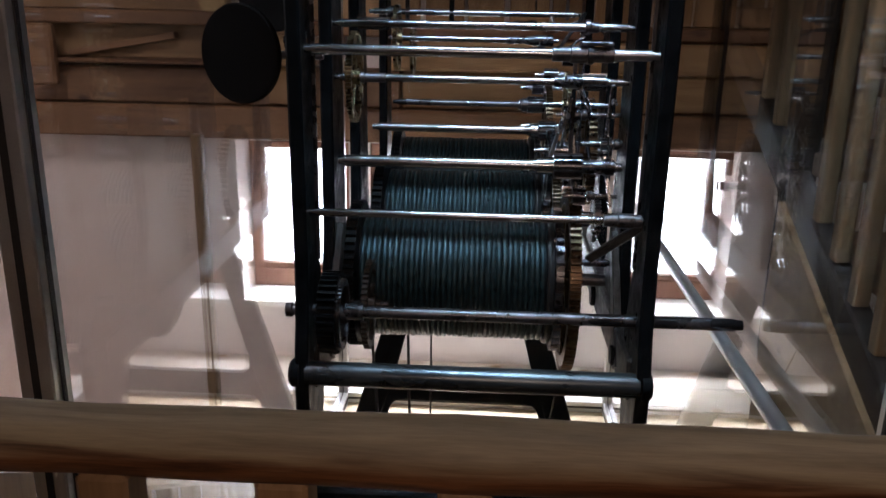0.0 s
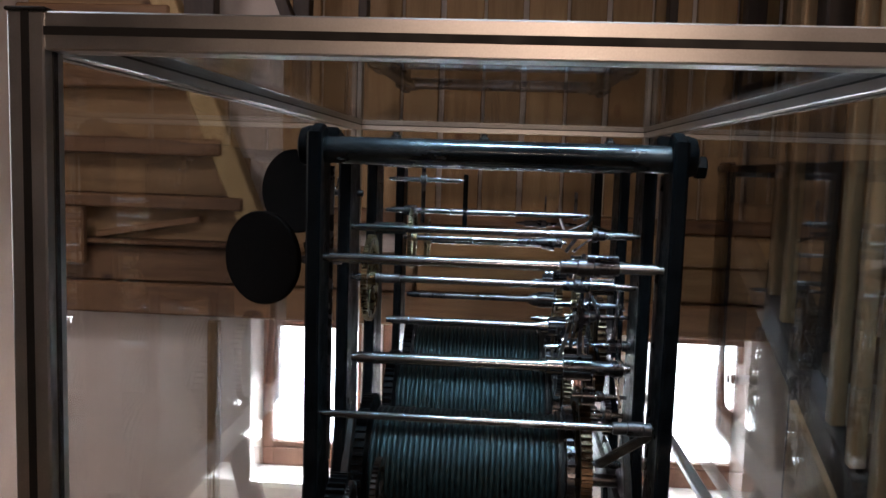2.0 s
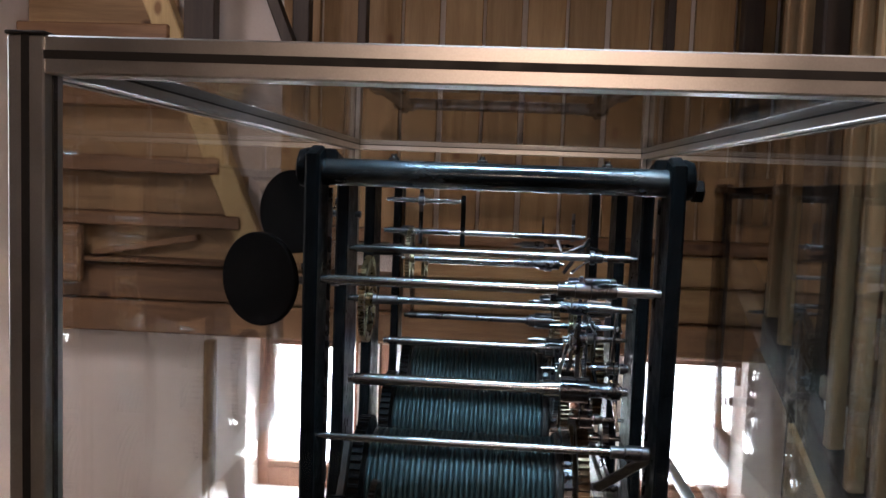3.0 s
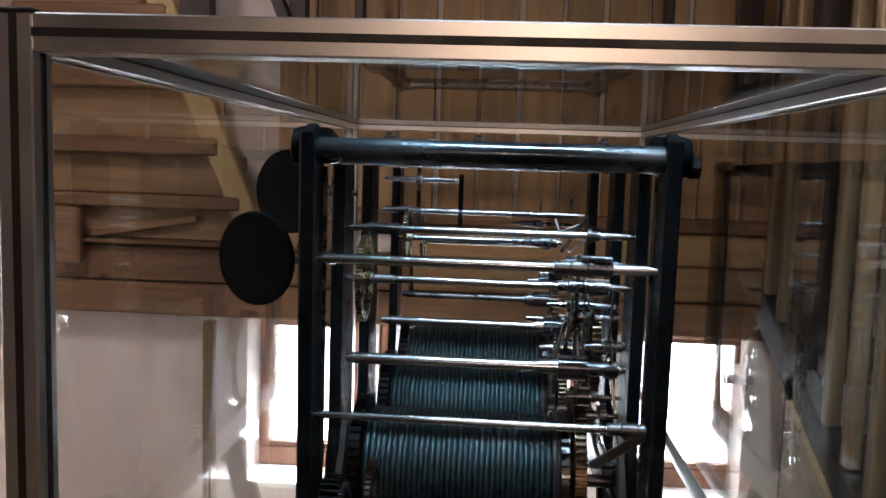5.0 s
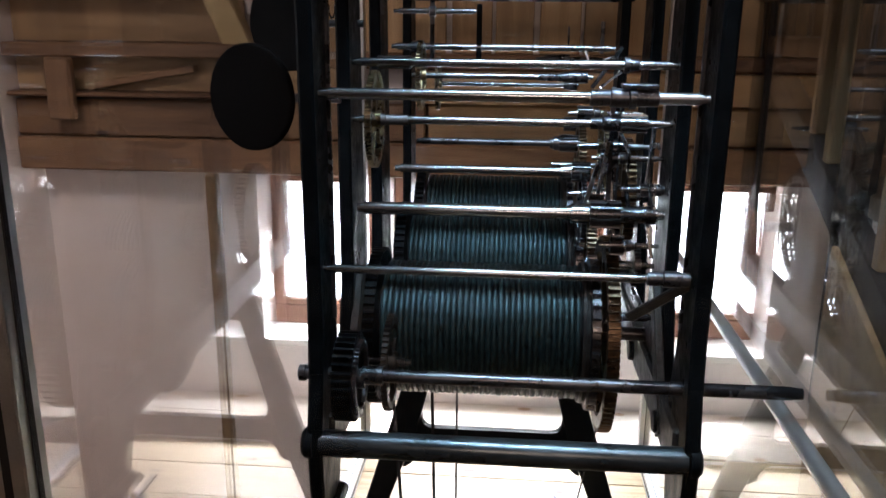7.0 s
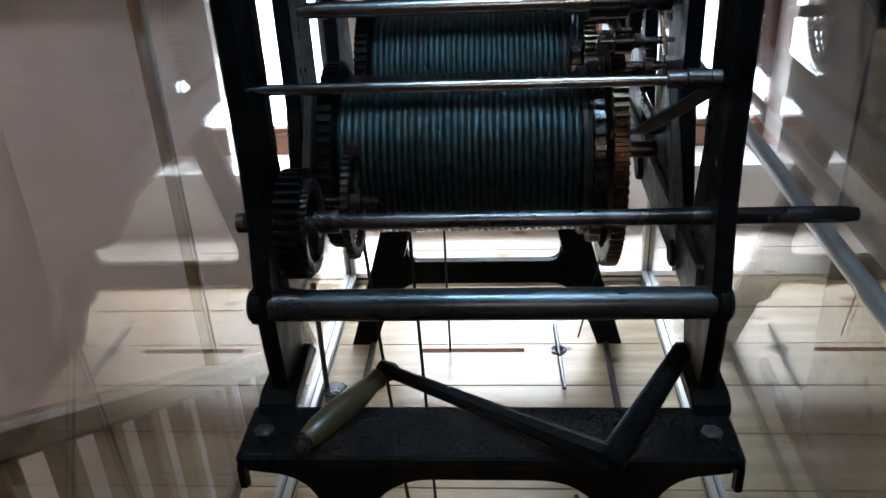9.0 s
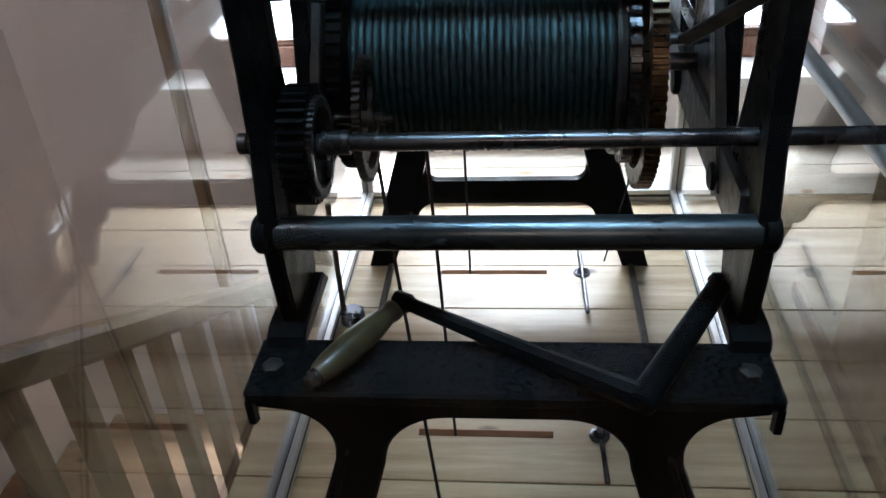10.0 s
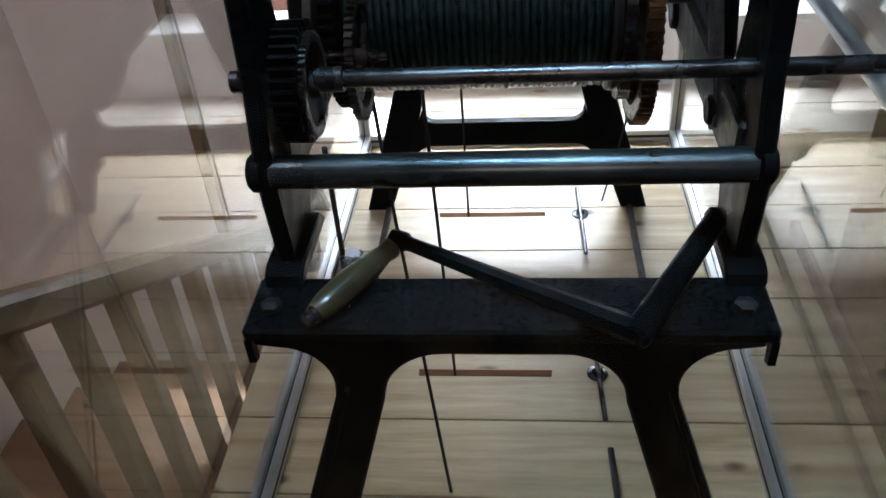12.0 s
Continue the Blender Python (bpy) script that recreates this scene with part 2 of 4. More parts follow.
LAMPGLASS, _nt, _b = nodes_of("lit_diffuser")
_b.inputs["Base Color"].default_value = (0.9, 0.9, 0.9, 1)
_b.inputs["Emission Color"].default_value = (0.8, 0.92, 1.0, 1)
_b.inputs["Emission Strength"].default_value = 2.0
# paler copy of the floor wood: window daylight put into the colour
DAYLIT_WOOD = timber("daylit_floor_board", (0.68, 0.6, 0.5), (0.82, 0.76, 0.68), (0.4, 0.25, 0.14), 0, 0.4, 0.04)
SLOT_WOOD = timber("raw_slot_edge", (0.52, 0.3, 0.2), (0.62, 0.4, 0.28), (0.2, 0.1, 0.06), 0, 0.6, 0.02, 30, False)

# ---- mesh helpers ----


def origin(ob):
    v = Vector((0, 0, 0))
    while ob:
        v += ob.location
        ob = ob.parent
    return v


def part(name, bm, mat, parent, label="", smooth=True):
    """Links a bmesh, given in world coordinates, as one mesh under a thing, a part or nothing."""
    base = origin(parent) if parent else Vector((0, 0, 0))
    if parent:
        bmesh.ops.translate(bm, verts=bm.verts, vec=-base)
    me = bpy.data.meshes.new(name)
    bmesh.ops.recalc_face_normals(bm, faces=bm.faces)
    bm.to_mesh(me)
    bm.free()
    me.materials.append(mat)
    if smooth:
        me.shade_smooth()
        me.set_sharp_from_angle(angle=radians(35))
    ob = new(name, me)
    if parent:
        ob.parent = parent
    if label:
        ob["label"] = label
    return ob


def thing(name, at, label, category, group="", kind=""):
    ob = new(name)
    ob.location = at
    ob.empty_display_size = 0.05
    return tagged(ob, label, category, group, kind)


def box(x0, x1, y0, y1, z0, z1, bevel=0.002, bm=None, m=None):
    b = bm or bmesh.new()
    r = bmesh.ops.create_cube(b, size=1)
    vs = r["verts"]
    bmesh.ops.scale(b, vec=(x1 - x0, y1 - y0, z1 - z0), verts=vs)
    bmesh.ops.translate(b, vec=((x0 + x1) / 2, (y0 + y1) / 2, (z0 + z1) / 2), verts=vs)
    if m:
        bmesh.ops.transform(b, matrix=m, verts=vs)
    if bevel:
        es = list({e for v in vs for e in v.link_edges})
        bmesh.ops.bevel(b, geom=es, offset=bevel, segments=1, affect="EDGES")
    return b


def lathe(profile, start, axis, seg=24, bm=None):
    """Turned solid: profile of (distance along the axis, radius), from the point start along axis."""
    b = bm or bmesh.new()
    ax = Vector(axis).normalized()
    up = Vector((0, 0, 1)) if abs(ax.z) < 0.9 else Vector((0, 1, 0))
    u = ax.cross(up).normalized()
    w = ax.cross(u)
    s = Vector(start)
    rings = []
    for d, r in profile:
        rings.append([b.verts.new(s + ax * d + (u * math.cos(2 * math.pi * k / seg) + w * math.sin(2 * math.pi * k / seg)) * max(r, 1e-4)) for k in range(seg)])
    for a, c in zip(rings, rings[1:]):
        for k in range(seg):
            b.faces.new((a[k], a[(k + 1) % seg], c[(k + 1) % seg], c[k]))
    b.faces.new(list(reversed(rings[0])))
    b.faces.new(rings[-1])
    return b


def rod(p, q, r, seg=16, bm=None, bevel=0.0):
    p, q = Vector(p), Vector(q)
    n = (q - p).length
    e = min(bevel, r * 0.6)
    prof = [(0, r - e), (e, r), (n - e, r), (n, r - e)] if e else [(0, r), (n, r)]
    return lathe(prof, p, q - p, seg, bm)


def gear(x0, x1, y, z, r, teeth, depth, inner=0.0, hub=0.0, spokes=0, bm=None):
    """A toothed wheel on an axis along x; with an inner radius it is a rim on spokes."""
    b = bm or bmesh.new()
    ro, ri = r, r - depth
    out = []
    for k in range(teeth):
        a = 2 * math.pi / teeth
        for f, rad in ((0.0, ri), (0.22, ri), (0.32, ro), (0.62, ro), (0.74, ri)):
            t = a * (k + f)
            out.append((rad * math.cos(t), rad * math.sin(t)))
    n = len(out)
    A = [b.verts.new((x0, y + c, z + s)) for c, s in out]
    B = [b.verts.new((x1, y + c, z + s)) for c, s in out]
    for k in range(n):
        b.faces.new((A[k], A[(k + 1) % n], B[(k + 1) % n], B[k]))
    if inner:
        ang = [math.atan2(s, c) for c, s in out]
        C = [b.verts.new((x0, y + inner * math.cos(t), z + inner * math.sin(t))) for t in ang]
        D = [b.verts.new((x1, y + inner * math.cos(t), z + inner * math.sin(t))) for t in ang]
        for k in range(n):
            j = (k + 1) % n
            b.faces.new((A[k], C[k], C[j], A[j]))
            b.faces.new((B[k], B[j], D[j], D[k]))
            b.faces.new((C[k], D[k], D[j], C[j]))
        xm = (x0 + x1) / 2
        h = (x1 - x0) * 0.35
        for k in range(spokes):
            m = Matrix.Translation((xm, y, z)) @ Matrix.Rotation(2 * math.pi * k / spokes + 0.4, 4, "X")
            box(-h, h, hub * 0.8, inner + depth * 0.4, -r * 0.035, r * 0.035, 0, b, m)
        lathe([(0, hub), (x1 - x0 + 0.012, hub)], (x0 - 0.006, y, z), (1, 0, 0), 20, b)
    else:
        b.faces.new(list(reversed(A)))
        b.faces.new(B)
    return b


def prism(outline, x0, x1, bevel=0.003):
    """A plate with an outline in y and z, from x0 to x1."""
    b = bmesh.new()
    A = [b.verts.new((x0, y, z)) for y, z in outline]
    f = b.faces.new(A)
    r = bmesh.ops.extrude_face_region(b, geom=[f])
    bmesh.ops.translate(b, vec=(x1 - x0, 0, 0), verts=[v for v in r["geom"] if isinstance(v, bmesh.types.BMVert)])
    if bevel:
        bmesh.ops.recalc_face_normals(b, faces=b.faces)
        es = [e for e in b.edges if abs(e.verts[0].co.x - e.verts[1].co.x) < 1e-6]
        bmesh.ops.bevel(b, geom=es, offset=bevel, segments=1, affect="EDGES")
    return b


def plate_xz(outline, y0, y1, bevel=0.003):
    """A plate with an outline in x and z, from y0 to y1."""
    b = bmesh.new()
    A = [b.verts.new((x, y0, z)) for x, z in outline]
    f = b.faces.new(A)
    r = bmesh.ops.extrude_face_region(b, geom=[f])
    bmesh.ops.translate(b, vec=(0, y1 - y0, 0), verts=[v for v in r["geom"] if isinstance(v, bmesh.types.BMVert)])
    if bevel:
        bmesh.ops.recalc_face_normals(b, faces=b.faces)
        es = [e for e in b.edges if abs(e.verts[0].co.y - e.verts[1].co.y) < 1e-6]
        bmesh.ops.bevel(b, geom=es, offset=bevel, segments=1, affect="EDGES")
    return b


def arc(cx, cz, r, a0, a1, n=6):
    return [(cx + r * math.cos(radians(a0 + (a1 - a0) * k / n)), cz + r * math.sin(radians(a0 + (a1 - a0) * k / n))) for k in range(n + 1)]


def tube(points, r, seg=8, bm=None):
    """A round bar through a few points."""
    b = bm or bmesh.new()
    P = [Vector(p) for p in points]
    rings = []
    for i, p in enumerate(P):
        d = (P[min(i + 1, len(P) - 1)] - P[max(i - 1, 0)]).normalized()
        up = Vector((0, 0, 1)) if abs(d.z) < 0.9 else Vector((0, 1, 0))
        u = d.cross(up).normalized()
        w = d.cross(u)
        rings.append([b.verts.new(p + (u * math.cos(2 * math.pi * k / seg) + w * math.sin(2 * math.pi * k / seg)) * r) for k in range(seg)])
    for a, c in zip(rings, rings[1:]):
        for k in range(seg):
            b.faces.new((a[k], a[(k + 1) % seg], c[(k + 1) % seg], c[k]))
    b.faces.new(list(reversed(rings[0])))
    b.faces.new(rings[-1])
    return b


def setting(name, bm, mat, label, category, smooth=False):
    return tagged(part(name, bm, mat, None, "", smooth), label, category, "", "structure")

# ---- the room ----
XL, XR, YB, YF, TOP = -1.78, 1.75, -1.62, 3.2, 3.0

# far wall with three window openings
fw = bmesh.new()
edges = [XL - 0.2] + [e for w0, w1 in WIN for e in (w0 - 0.045, w1 + 0.045)] + [XR + 0.2]
for i in range(0, len(edges), 2):
    box(edges[i], edges[i + 1], YF, YF + 0.45, -1.6, TOP, 0, fw)
for w0, w1 in WIN:
    box(w0 - 0.045, w1 + 0.045, YF, YF + 0.45, -1.6, 0.215, 0, fw)
    box(w0 - 0.045, w1 + 0.045, YF, YF + 0.45, 0.90, TOP, 0, fw)
setting("wall_north", fw, PLASTER, "cream plastered tower wall with three small deep window openings", "wall")
ww = bmesh.new()
for y0, y1, z0, z1 in ((YB, 1.2, -1.6, TOP), (1.2, 2.0, -1.6, 1.0), (1.2, 2.0, 2.0, TOP), (2.0, YF, -1.6, TOP)):
    box(XL - 0.2, XL, y0, y1, z0, z1, 0, ww)
setting("wall_west", ww, PLASTER, "cream plastered side wall beside the stairwell", "wall")
setting("wall_east", box(XR, XR + 0.2, YB, YF, -0.2, TOP, 0), PLASTER, "cream plastered side wall behind the open staircase", "wall")
setting("wall_south", box(XL - 0.2, XR + 0.2, YB - 0.2, YB, -1.6, TOP, 0), BEAM_DARK, "dark timber wall behind the visitors", "wall")
setting("backdrop", box(-2.6, 2.6, 4.4, 4.45, -0.8, 2.2, 0), DAYLIGHT, "bright overcast daylight outside the windows", "sky")
setting("ceiling", box(XL - 0.2, XR + 0.2, YB - 0.2, YF + 0.45, TOP, TOP + 0.1, 0), LINING, "timber ceiling of the tower room", "ceiling")

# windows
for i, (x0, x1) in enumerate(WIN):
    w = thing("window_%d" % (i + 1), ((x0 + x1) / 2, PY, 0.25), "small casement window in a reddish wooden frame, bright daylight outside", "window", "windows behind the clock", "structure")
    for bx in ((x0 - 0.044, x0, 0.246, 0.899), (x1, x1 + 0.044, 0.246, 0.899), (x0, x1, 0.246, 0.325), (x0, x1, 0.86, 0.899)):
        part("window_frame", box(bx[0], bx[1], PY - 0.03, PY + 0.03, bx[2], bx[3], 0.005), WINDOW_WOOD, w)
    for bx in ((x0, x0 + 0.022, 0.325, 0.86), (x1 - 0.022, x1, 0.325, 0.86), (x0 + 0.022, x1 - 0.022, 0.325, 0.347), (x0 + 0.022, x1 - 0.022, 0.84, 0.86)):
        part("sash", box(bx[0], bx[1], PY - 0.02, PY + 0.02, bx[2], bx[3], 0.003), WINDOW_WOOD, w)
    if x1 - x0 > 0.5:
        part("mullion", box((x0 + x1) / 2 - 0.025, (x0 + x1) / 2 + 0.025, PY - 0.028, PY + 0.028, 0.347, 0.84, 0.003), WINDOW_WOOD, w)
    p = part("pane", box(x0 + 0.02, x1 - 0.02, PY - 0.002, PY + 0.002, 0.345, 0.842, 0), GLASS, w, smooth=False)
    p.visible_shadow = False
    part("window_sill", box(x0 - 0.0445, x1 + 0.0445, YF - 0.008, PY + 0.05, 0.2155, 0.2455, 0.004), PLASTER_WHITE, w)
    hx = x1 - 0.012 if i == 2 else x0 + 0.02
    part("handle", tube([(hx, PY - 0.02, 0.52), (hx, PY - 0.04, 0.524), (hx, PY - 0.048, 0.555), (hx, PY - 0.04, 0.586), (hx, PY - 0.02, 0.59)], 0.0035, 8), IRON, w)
# unseen window in the west wall, added to go with the side fill light
w = thing("window_4", (XL - 0.1, 1.6, 1.0), "unseen casement window added over the stairwell for the side fill light", "window", "", "structure")
for bx in ((1.201, 1.25, 1.001, 1.999), (1.95, 1.999, 1.001, 1.999), (1.25, 1.95, 1.001, 1.05), (1.25, 1.95, 1.95, 1.999)):
    part("window_frame", box(XL - 0.12, XL - 0.07, bx[0], bx[1], bx[2], bx[3], 0.004), WINDOW_WOOD, w)
p = part("pane", box(XL - 0.1, XL - 0.096, 1.25, 1.95, 1.05, 1.95, 0), GLASS, w, smooth=False)
p.visible_shadow = False

# lamp over the case and lamp on the wall behind the visitors
lf = thing("ceiling_lamp", (0.1, 1.15, 2.92), "flat ceiling lamp with a cool white diffuser", "lamp")
part("housing", box(-0.22, 0.42, 0.98, 1.32, 2.93, 3.0, 0.01), ALU, lf)
part("diffuser", box(-0.2, 0.4, 1.0, 1.3, 2.9, 2.93, 0.004), LAMPGLASS, lf)
# housings for the two ceiling fill lamps added over the stairs
for lx, ly, ln in ((-1.2, 1.1, 0.9), (0.68, 0.62, 0.5)):
    lf = thing("ceiling_lamp", (lx, ly, 2.95), "flat ceiling lamp added over a flight of stairs as fill light", "lamp", "stair lamps")
    part("housing", box(lx - 0.17, lx + 0.17, ly - ln / 2 - 0.02, ly + ln / 2 + 0.02, 2.96, 3.0, 0.01), ALU, lf)
    part("diffuser", box(lx - 0.15, lx + 0.15, ly - ln / 2, ly + ln / 2, 2.93, 2.96, 0.004), LAMPGLASS, lf)
# housing for the fill lamp added low on the stairwell wall
lf = thing("wall_lamp", (XL, 1.3, 0.3), "small lamp added on the stairwell wall as fill light", "lamp")
part("housing", box(XL + 0.001, XL + 0.06, 1.1, 1.5, 0.18, 0.42, 0.01), ALU, lf)
lf = thing("wall_lamp", (0.2, -1.6, 2.3), "plain wall lamp with a warm diffuser", "lamp")
part("housing", box(-0.07, 0.47, YB, -1.53, 2.14, 2.46, 0.01), ALU, lf)
part("diffuser", box(-0.05, 0.45, -1.53, -1.5, 2.16, 2.44, 0.004), PLASTER_WHITE, lf)

# heavy beams and lining above the far wall
def beam(name, x0, x1, y0, y1, z0, z1, mat, label, category="beam", group="wall timbers", bev=0.008):
    return tagged(part(name, box(x0, x1, y0, y1, z0, z1, bev), mat, None), label, category, group)


beam("wall_beam", -1.78, 1.35, 3.04, YF, 0.931, 1.05, BEAM, "broad brown-stained timber beam running over the windows")
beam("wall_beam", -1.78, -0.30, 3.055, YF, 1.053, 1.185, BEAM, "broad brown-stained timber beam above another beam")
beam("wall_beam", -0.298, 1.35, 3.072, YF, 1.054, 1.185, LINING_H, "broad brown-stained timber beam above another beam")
beam("wall_beam", -0.35, 1.35, 3.05, YF, 1.188, 1.297, LINING_H, "light brown timber beam under the wall boards")

# back of the stair flight to the floor above: brown risers between treads, closed by a pale stringer
back = thing("upper_stair_flight", (-1.2, 3.1, 1.19), "brown wooden stair flight with plain risers and a pale stringer", "stairs", "", "structure")
STEPS = (1.197, 1.333, 1.53, 1.771, 1.99, 2.2, 2.41, 2.62)


def string_x(z):
    return -0.92 - 0.4157 * (z - 1.305)


for k, z in enumerate(STEPS):
    h = 0.016 if k == 0 else 0.036 + 0.013 * min(k, 3)
    xr = string_x(z) + (0.42 if k == 0 else 0.0)
    part("tread", box(-1.775, xr, 3.0, 3.13, z, z + h, 0.006), BEAM, back)
    zn = STEPS[k + 1] if k + 1 < len(STEPS) else 2.99
    part("riser", box(-1.775, string_x(z) + (0.3 if k == 0 else 0.0), 3.085 + 0.004 * (k % 2), 3.105, z + h + 0.001, zn - 0.001, 0.002), RISER, back)
part("stringer", box(-0.046, 0.046, -0.045, 0.03, -0.12, 1.8, 0.006, None, pose(-0.909, 3.06, 1.305, 0, -22.6, 0)), BRACE, back, "pale timber stringer")
beam("timber_bracket", -1.605, -1.512, 2.96, 3.0, 1.12, 1.332, BEAM, "short upright brown timber bracket on a beam")
b = box(-0.012, 0.012, -0.02, 0.02, -0.2, 0.2, 0.003, None, pose(-1.3, 3.06, 1.262, 0, 80, 0))
tagged(part("slat", b, BEAM, None), "thin brown slat leaning against the stair riser", "slat", "wall timbers")
for x, y, z0, z1, wx in ((-1.063, 2.95, 1.95, 3.0, 0.11), (-0.705, 2.96, 1.66, 3.0, 0.06), (-0.488, 2.95, 1.68, 3.0, 0.032), (0.558, 2.95, 1.68, 3.0, 0.03), (0.853, 3.03, 0.853, 3.0, 0.068)):
    beam("dark_post", x - wx / 2, x + wx / 2, y - 0.03, y + 0.03, z0, z1, BEAM_DARK, "dark-stained upright timber in front of the boarded wall", "post", "dark uprights", 0.004)
b = box(-0.02, 0.02, -0.03, 0.03, -0.4, 0.4, 0.004, None, pose(-0.87, 2.9, 2.33, 0, -22, 0))
tagged(part("diagonal_brace", b, BEAM_DARK, None), "dark slanting strut below the ceiling", "brace", "wall timbers")
beam("wall_batten", -0.62, 1.3, 3.1, YF, 1.30, 1.352, BEAM, "brown timber rail under the wall boards")

# vertical boards above the far wall
lining = thing("board_lining", (0.3, 3.19, 1.36), "vertical light brown wall boards with dark gaps", "wall lining", "", "structure")
bw = 0.152
k = 0
x = -0.98
while x < XR - 0.02:
    gap = 0.012 if k % 2 else 0.02
    if x > -0.95:
        part("board", box(x, min(x + bw - gap, XR), 3.162 + 0.004 * (k % 3), 3.198, 1.353, TOP - 0.002, 0.003), LINING, lining, smooth=False)
    k += 1
    x += bw

# boarding on the side wall behind the staircase
side = thing("side_boarding", (XR, 2.0, 1.12), "brown vertical boards on the wall behind the staircase", "wall lining", "", "structure")
for k in range(24):
    part("board", box(XR - 0.03 - 0.003 * (k % 2), XR - 0.001, 0.0 + 0.137 * k, 0.125 + 0.137 * k, 1.12, TOP - 0.002, 0.003), LINING, side, smooth=False)

# floor boards across the room, with two rope slots
floor = tagged(part("floor", box(-0.60, XR, YB, YF, -0.16, -0.06, 0), BEAM_DARK, None, "", False), "pale pine board floor with knots and dark joints", "floor", "", "structure")
PW, Y0 = 0.194, 1.877
SLOTS = (2.427, 1.817)
j0 = math.ceil((YB - Y0) / PW)
y = Y0 + PW * j0 - PW
rnd = random.Random(4)
while y < YF - 0.01:
    y1 = min(y + PW - 0.0035, YF - 0.002)
    ya = max(y, YB + 0.001)
    slot = [s for s in SLOTS if ya < s - 0.012 and s + 0.012 < y1]
    x0, x1 = -0.598, XR - 0.001
    bm = bmesh.new()
    if slot:
        s = slot[0]
        sx0, sx1 = -0.218, 0.078
        for bx in ((x0, sx0, ya, y1), (sx1, x1, ya, y1), (sx0, sx1, ya, s - 0.011), (sx0, sx1, s + 0.011, y1)):
            box(bx[0], bx[1], bx[2], bx[3], -0.055, 0.0, 0, bm)
    else:
        box(x0, x1, ya, y1, -0.055, rnd.uniform(-0.0006, 0.0006), 0.0015, bm)
    part("board", bm, DAYLIT_WOOD if y > 2.83 else FLOOR_WOOD, floor, smooth=False)
    if slot:
        part("slot_edge", box(sx0, sx1, s + 0.0085, s + 0.0108, -0.05, 0.0005, 0), SLOT_WOOD, floor, smooth=False)
    y += PW
# round iron rosettes in the floor, with a thin steel rod over them
for (hx, hy) in ((0.174, 2.424), (0.177, 1.816)):
    r = thing("floor_rosette", (hx, hy, 0), "round iron floor rosette in the boards", "rosette", "floor rosettes")
    part("ring", lathe([(0, 0.023), (0.0025, 0.023), (0.004, 0.02)], (hx, hy, 0.0008), (0, 0, 1), 24), STEEL_DARK, r)
    # flat black disc on top, standing for the dark inside of the hole
    part("bore", lathe([(0, 0.0125), (0.001, 0.0125)], (hx, hy, 0.0052), (0, 0, 1), 20), IRON_FLAT, r)
for (p, q, rr) in (((0.17, 2.54, 0.013), (0.178, 2.228, 0.013), 0.0055), ((0.177, 1.845, 0.013), (0.183, 1.672, 0.013), 0.0055), ((0.187, 1.602, 0.013), (0.192, 1.40, 0.013), 0.0065)):
    tagged(part("steel_rod", rod(p, q, rr, 10, None, 0.003), STEEL_DARK, None), "thin dark steel rod lying on the floor boards", "rod", "rods on the floor")
setting("baseboard", box(0.706, 0.729, 0.2, 2.33, 0.0005, 0.045, 0.006), BEAM, "narrow brown skirting board along the stair wall", "skirting")

# stairwell beside the glass case
setting("stairwell_floor", box(XL, -0.602, YB, YF - 0.001, -1.6, -1.5, 0), BEAM, "brown lower landing of the stairwell", "floor")
setting("landing", box(XL, -0.602, YB, 0.75, -0.16, 0.0, 0.002), FLOOR_WOOD, "pine board landing at the head of the stairs", "floor")
setting("stairwell_wall", box(-0.60, -0.56, 0.75, YF - 0.001, -1.6, -0.161, 0), PLASTER, "cream wall below the floor edge", "wall")
down = thing("stair_flight", (-1.3, 0.75, -0.2), "brown wooden stair flight going down", "stairs", "", "structure")
for k in range(8):
    part("tread", box(-1.77, -0.79, 0.76 + 0.32 * k, 1.1 + 0.32 * k, -0.16 - 0.178 * k, -0.12 - 0.178 * k, 0.004), BEAM, down)
    part("riser", box(-1.77, -0.79, 1.085 + 0.32 * k, 1.1 + 0.32 * k, -0.298 - 0.178 * k, -0.16 - 0.178 * k, 0.002), BEAM, down)
part("stringer", box(-0.03, 0.0, 0.0, 2.75, -0.13, 0.1, 0.004, None, pose(-0.76, 0.78, -0.15, -29.1, 0, 0)), BEAM, down)

# sloping pine balustrade of that flight
bal = thing("stair_balustrade", (-0.75, 1.4, -0.4), "pale pine stair balustrade with square balusters", "balustrade")
RX = -0.75


def rail_z(yy):
    return 0.608 - 0.6 * (yy - 1.375)


hr = box(-0.03, 0.03, -0.55, 1.95, -0.034, 0.03, 0.012, None, pose(RX, 1.375, 0.608 - 0.034, -30.96, 0, 0))
part("handrail", hr, BALUSTER, bal)
for k in range(13):
    yy = 0.91 + 0.15 * k
    zt = rail_z(yy) - 0.06
    part("baluster", box(RX - 0.021, RX + 0.021, yy - 0.021, yy + 0.021, zt - 0.8, zt, 0.004), BALUSTER, bal)
part("newel", box(RX - 0.015, RX + 0.015, 2.185, 2.215, -0.7, 1.09, 0.004), BALUSTER, bal)

# staircase going up on the other side, over a plastered spandrel
up = thing("staircase", (1.3, 2.0, 0.0), "open wooden staircase with tall square balusters", "stairs", "", "structure")
SX = 0.765


def string_z(yy):
    return 0.979 + 0.47 * (yy - 1.867)


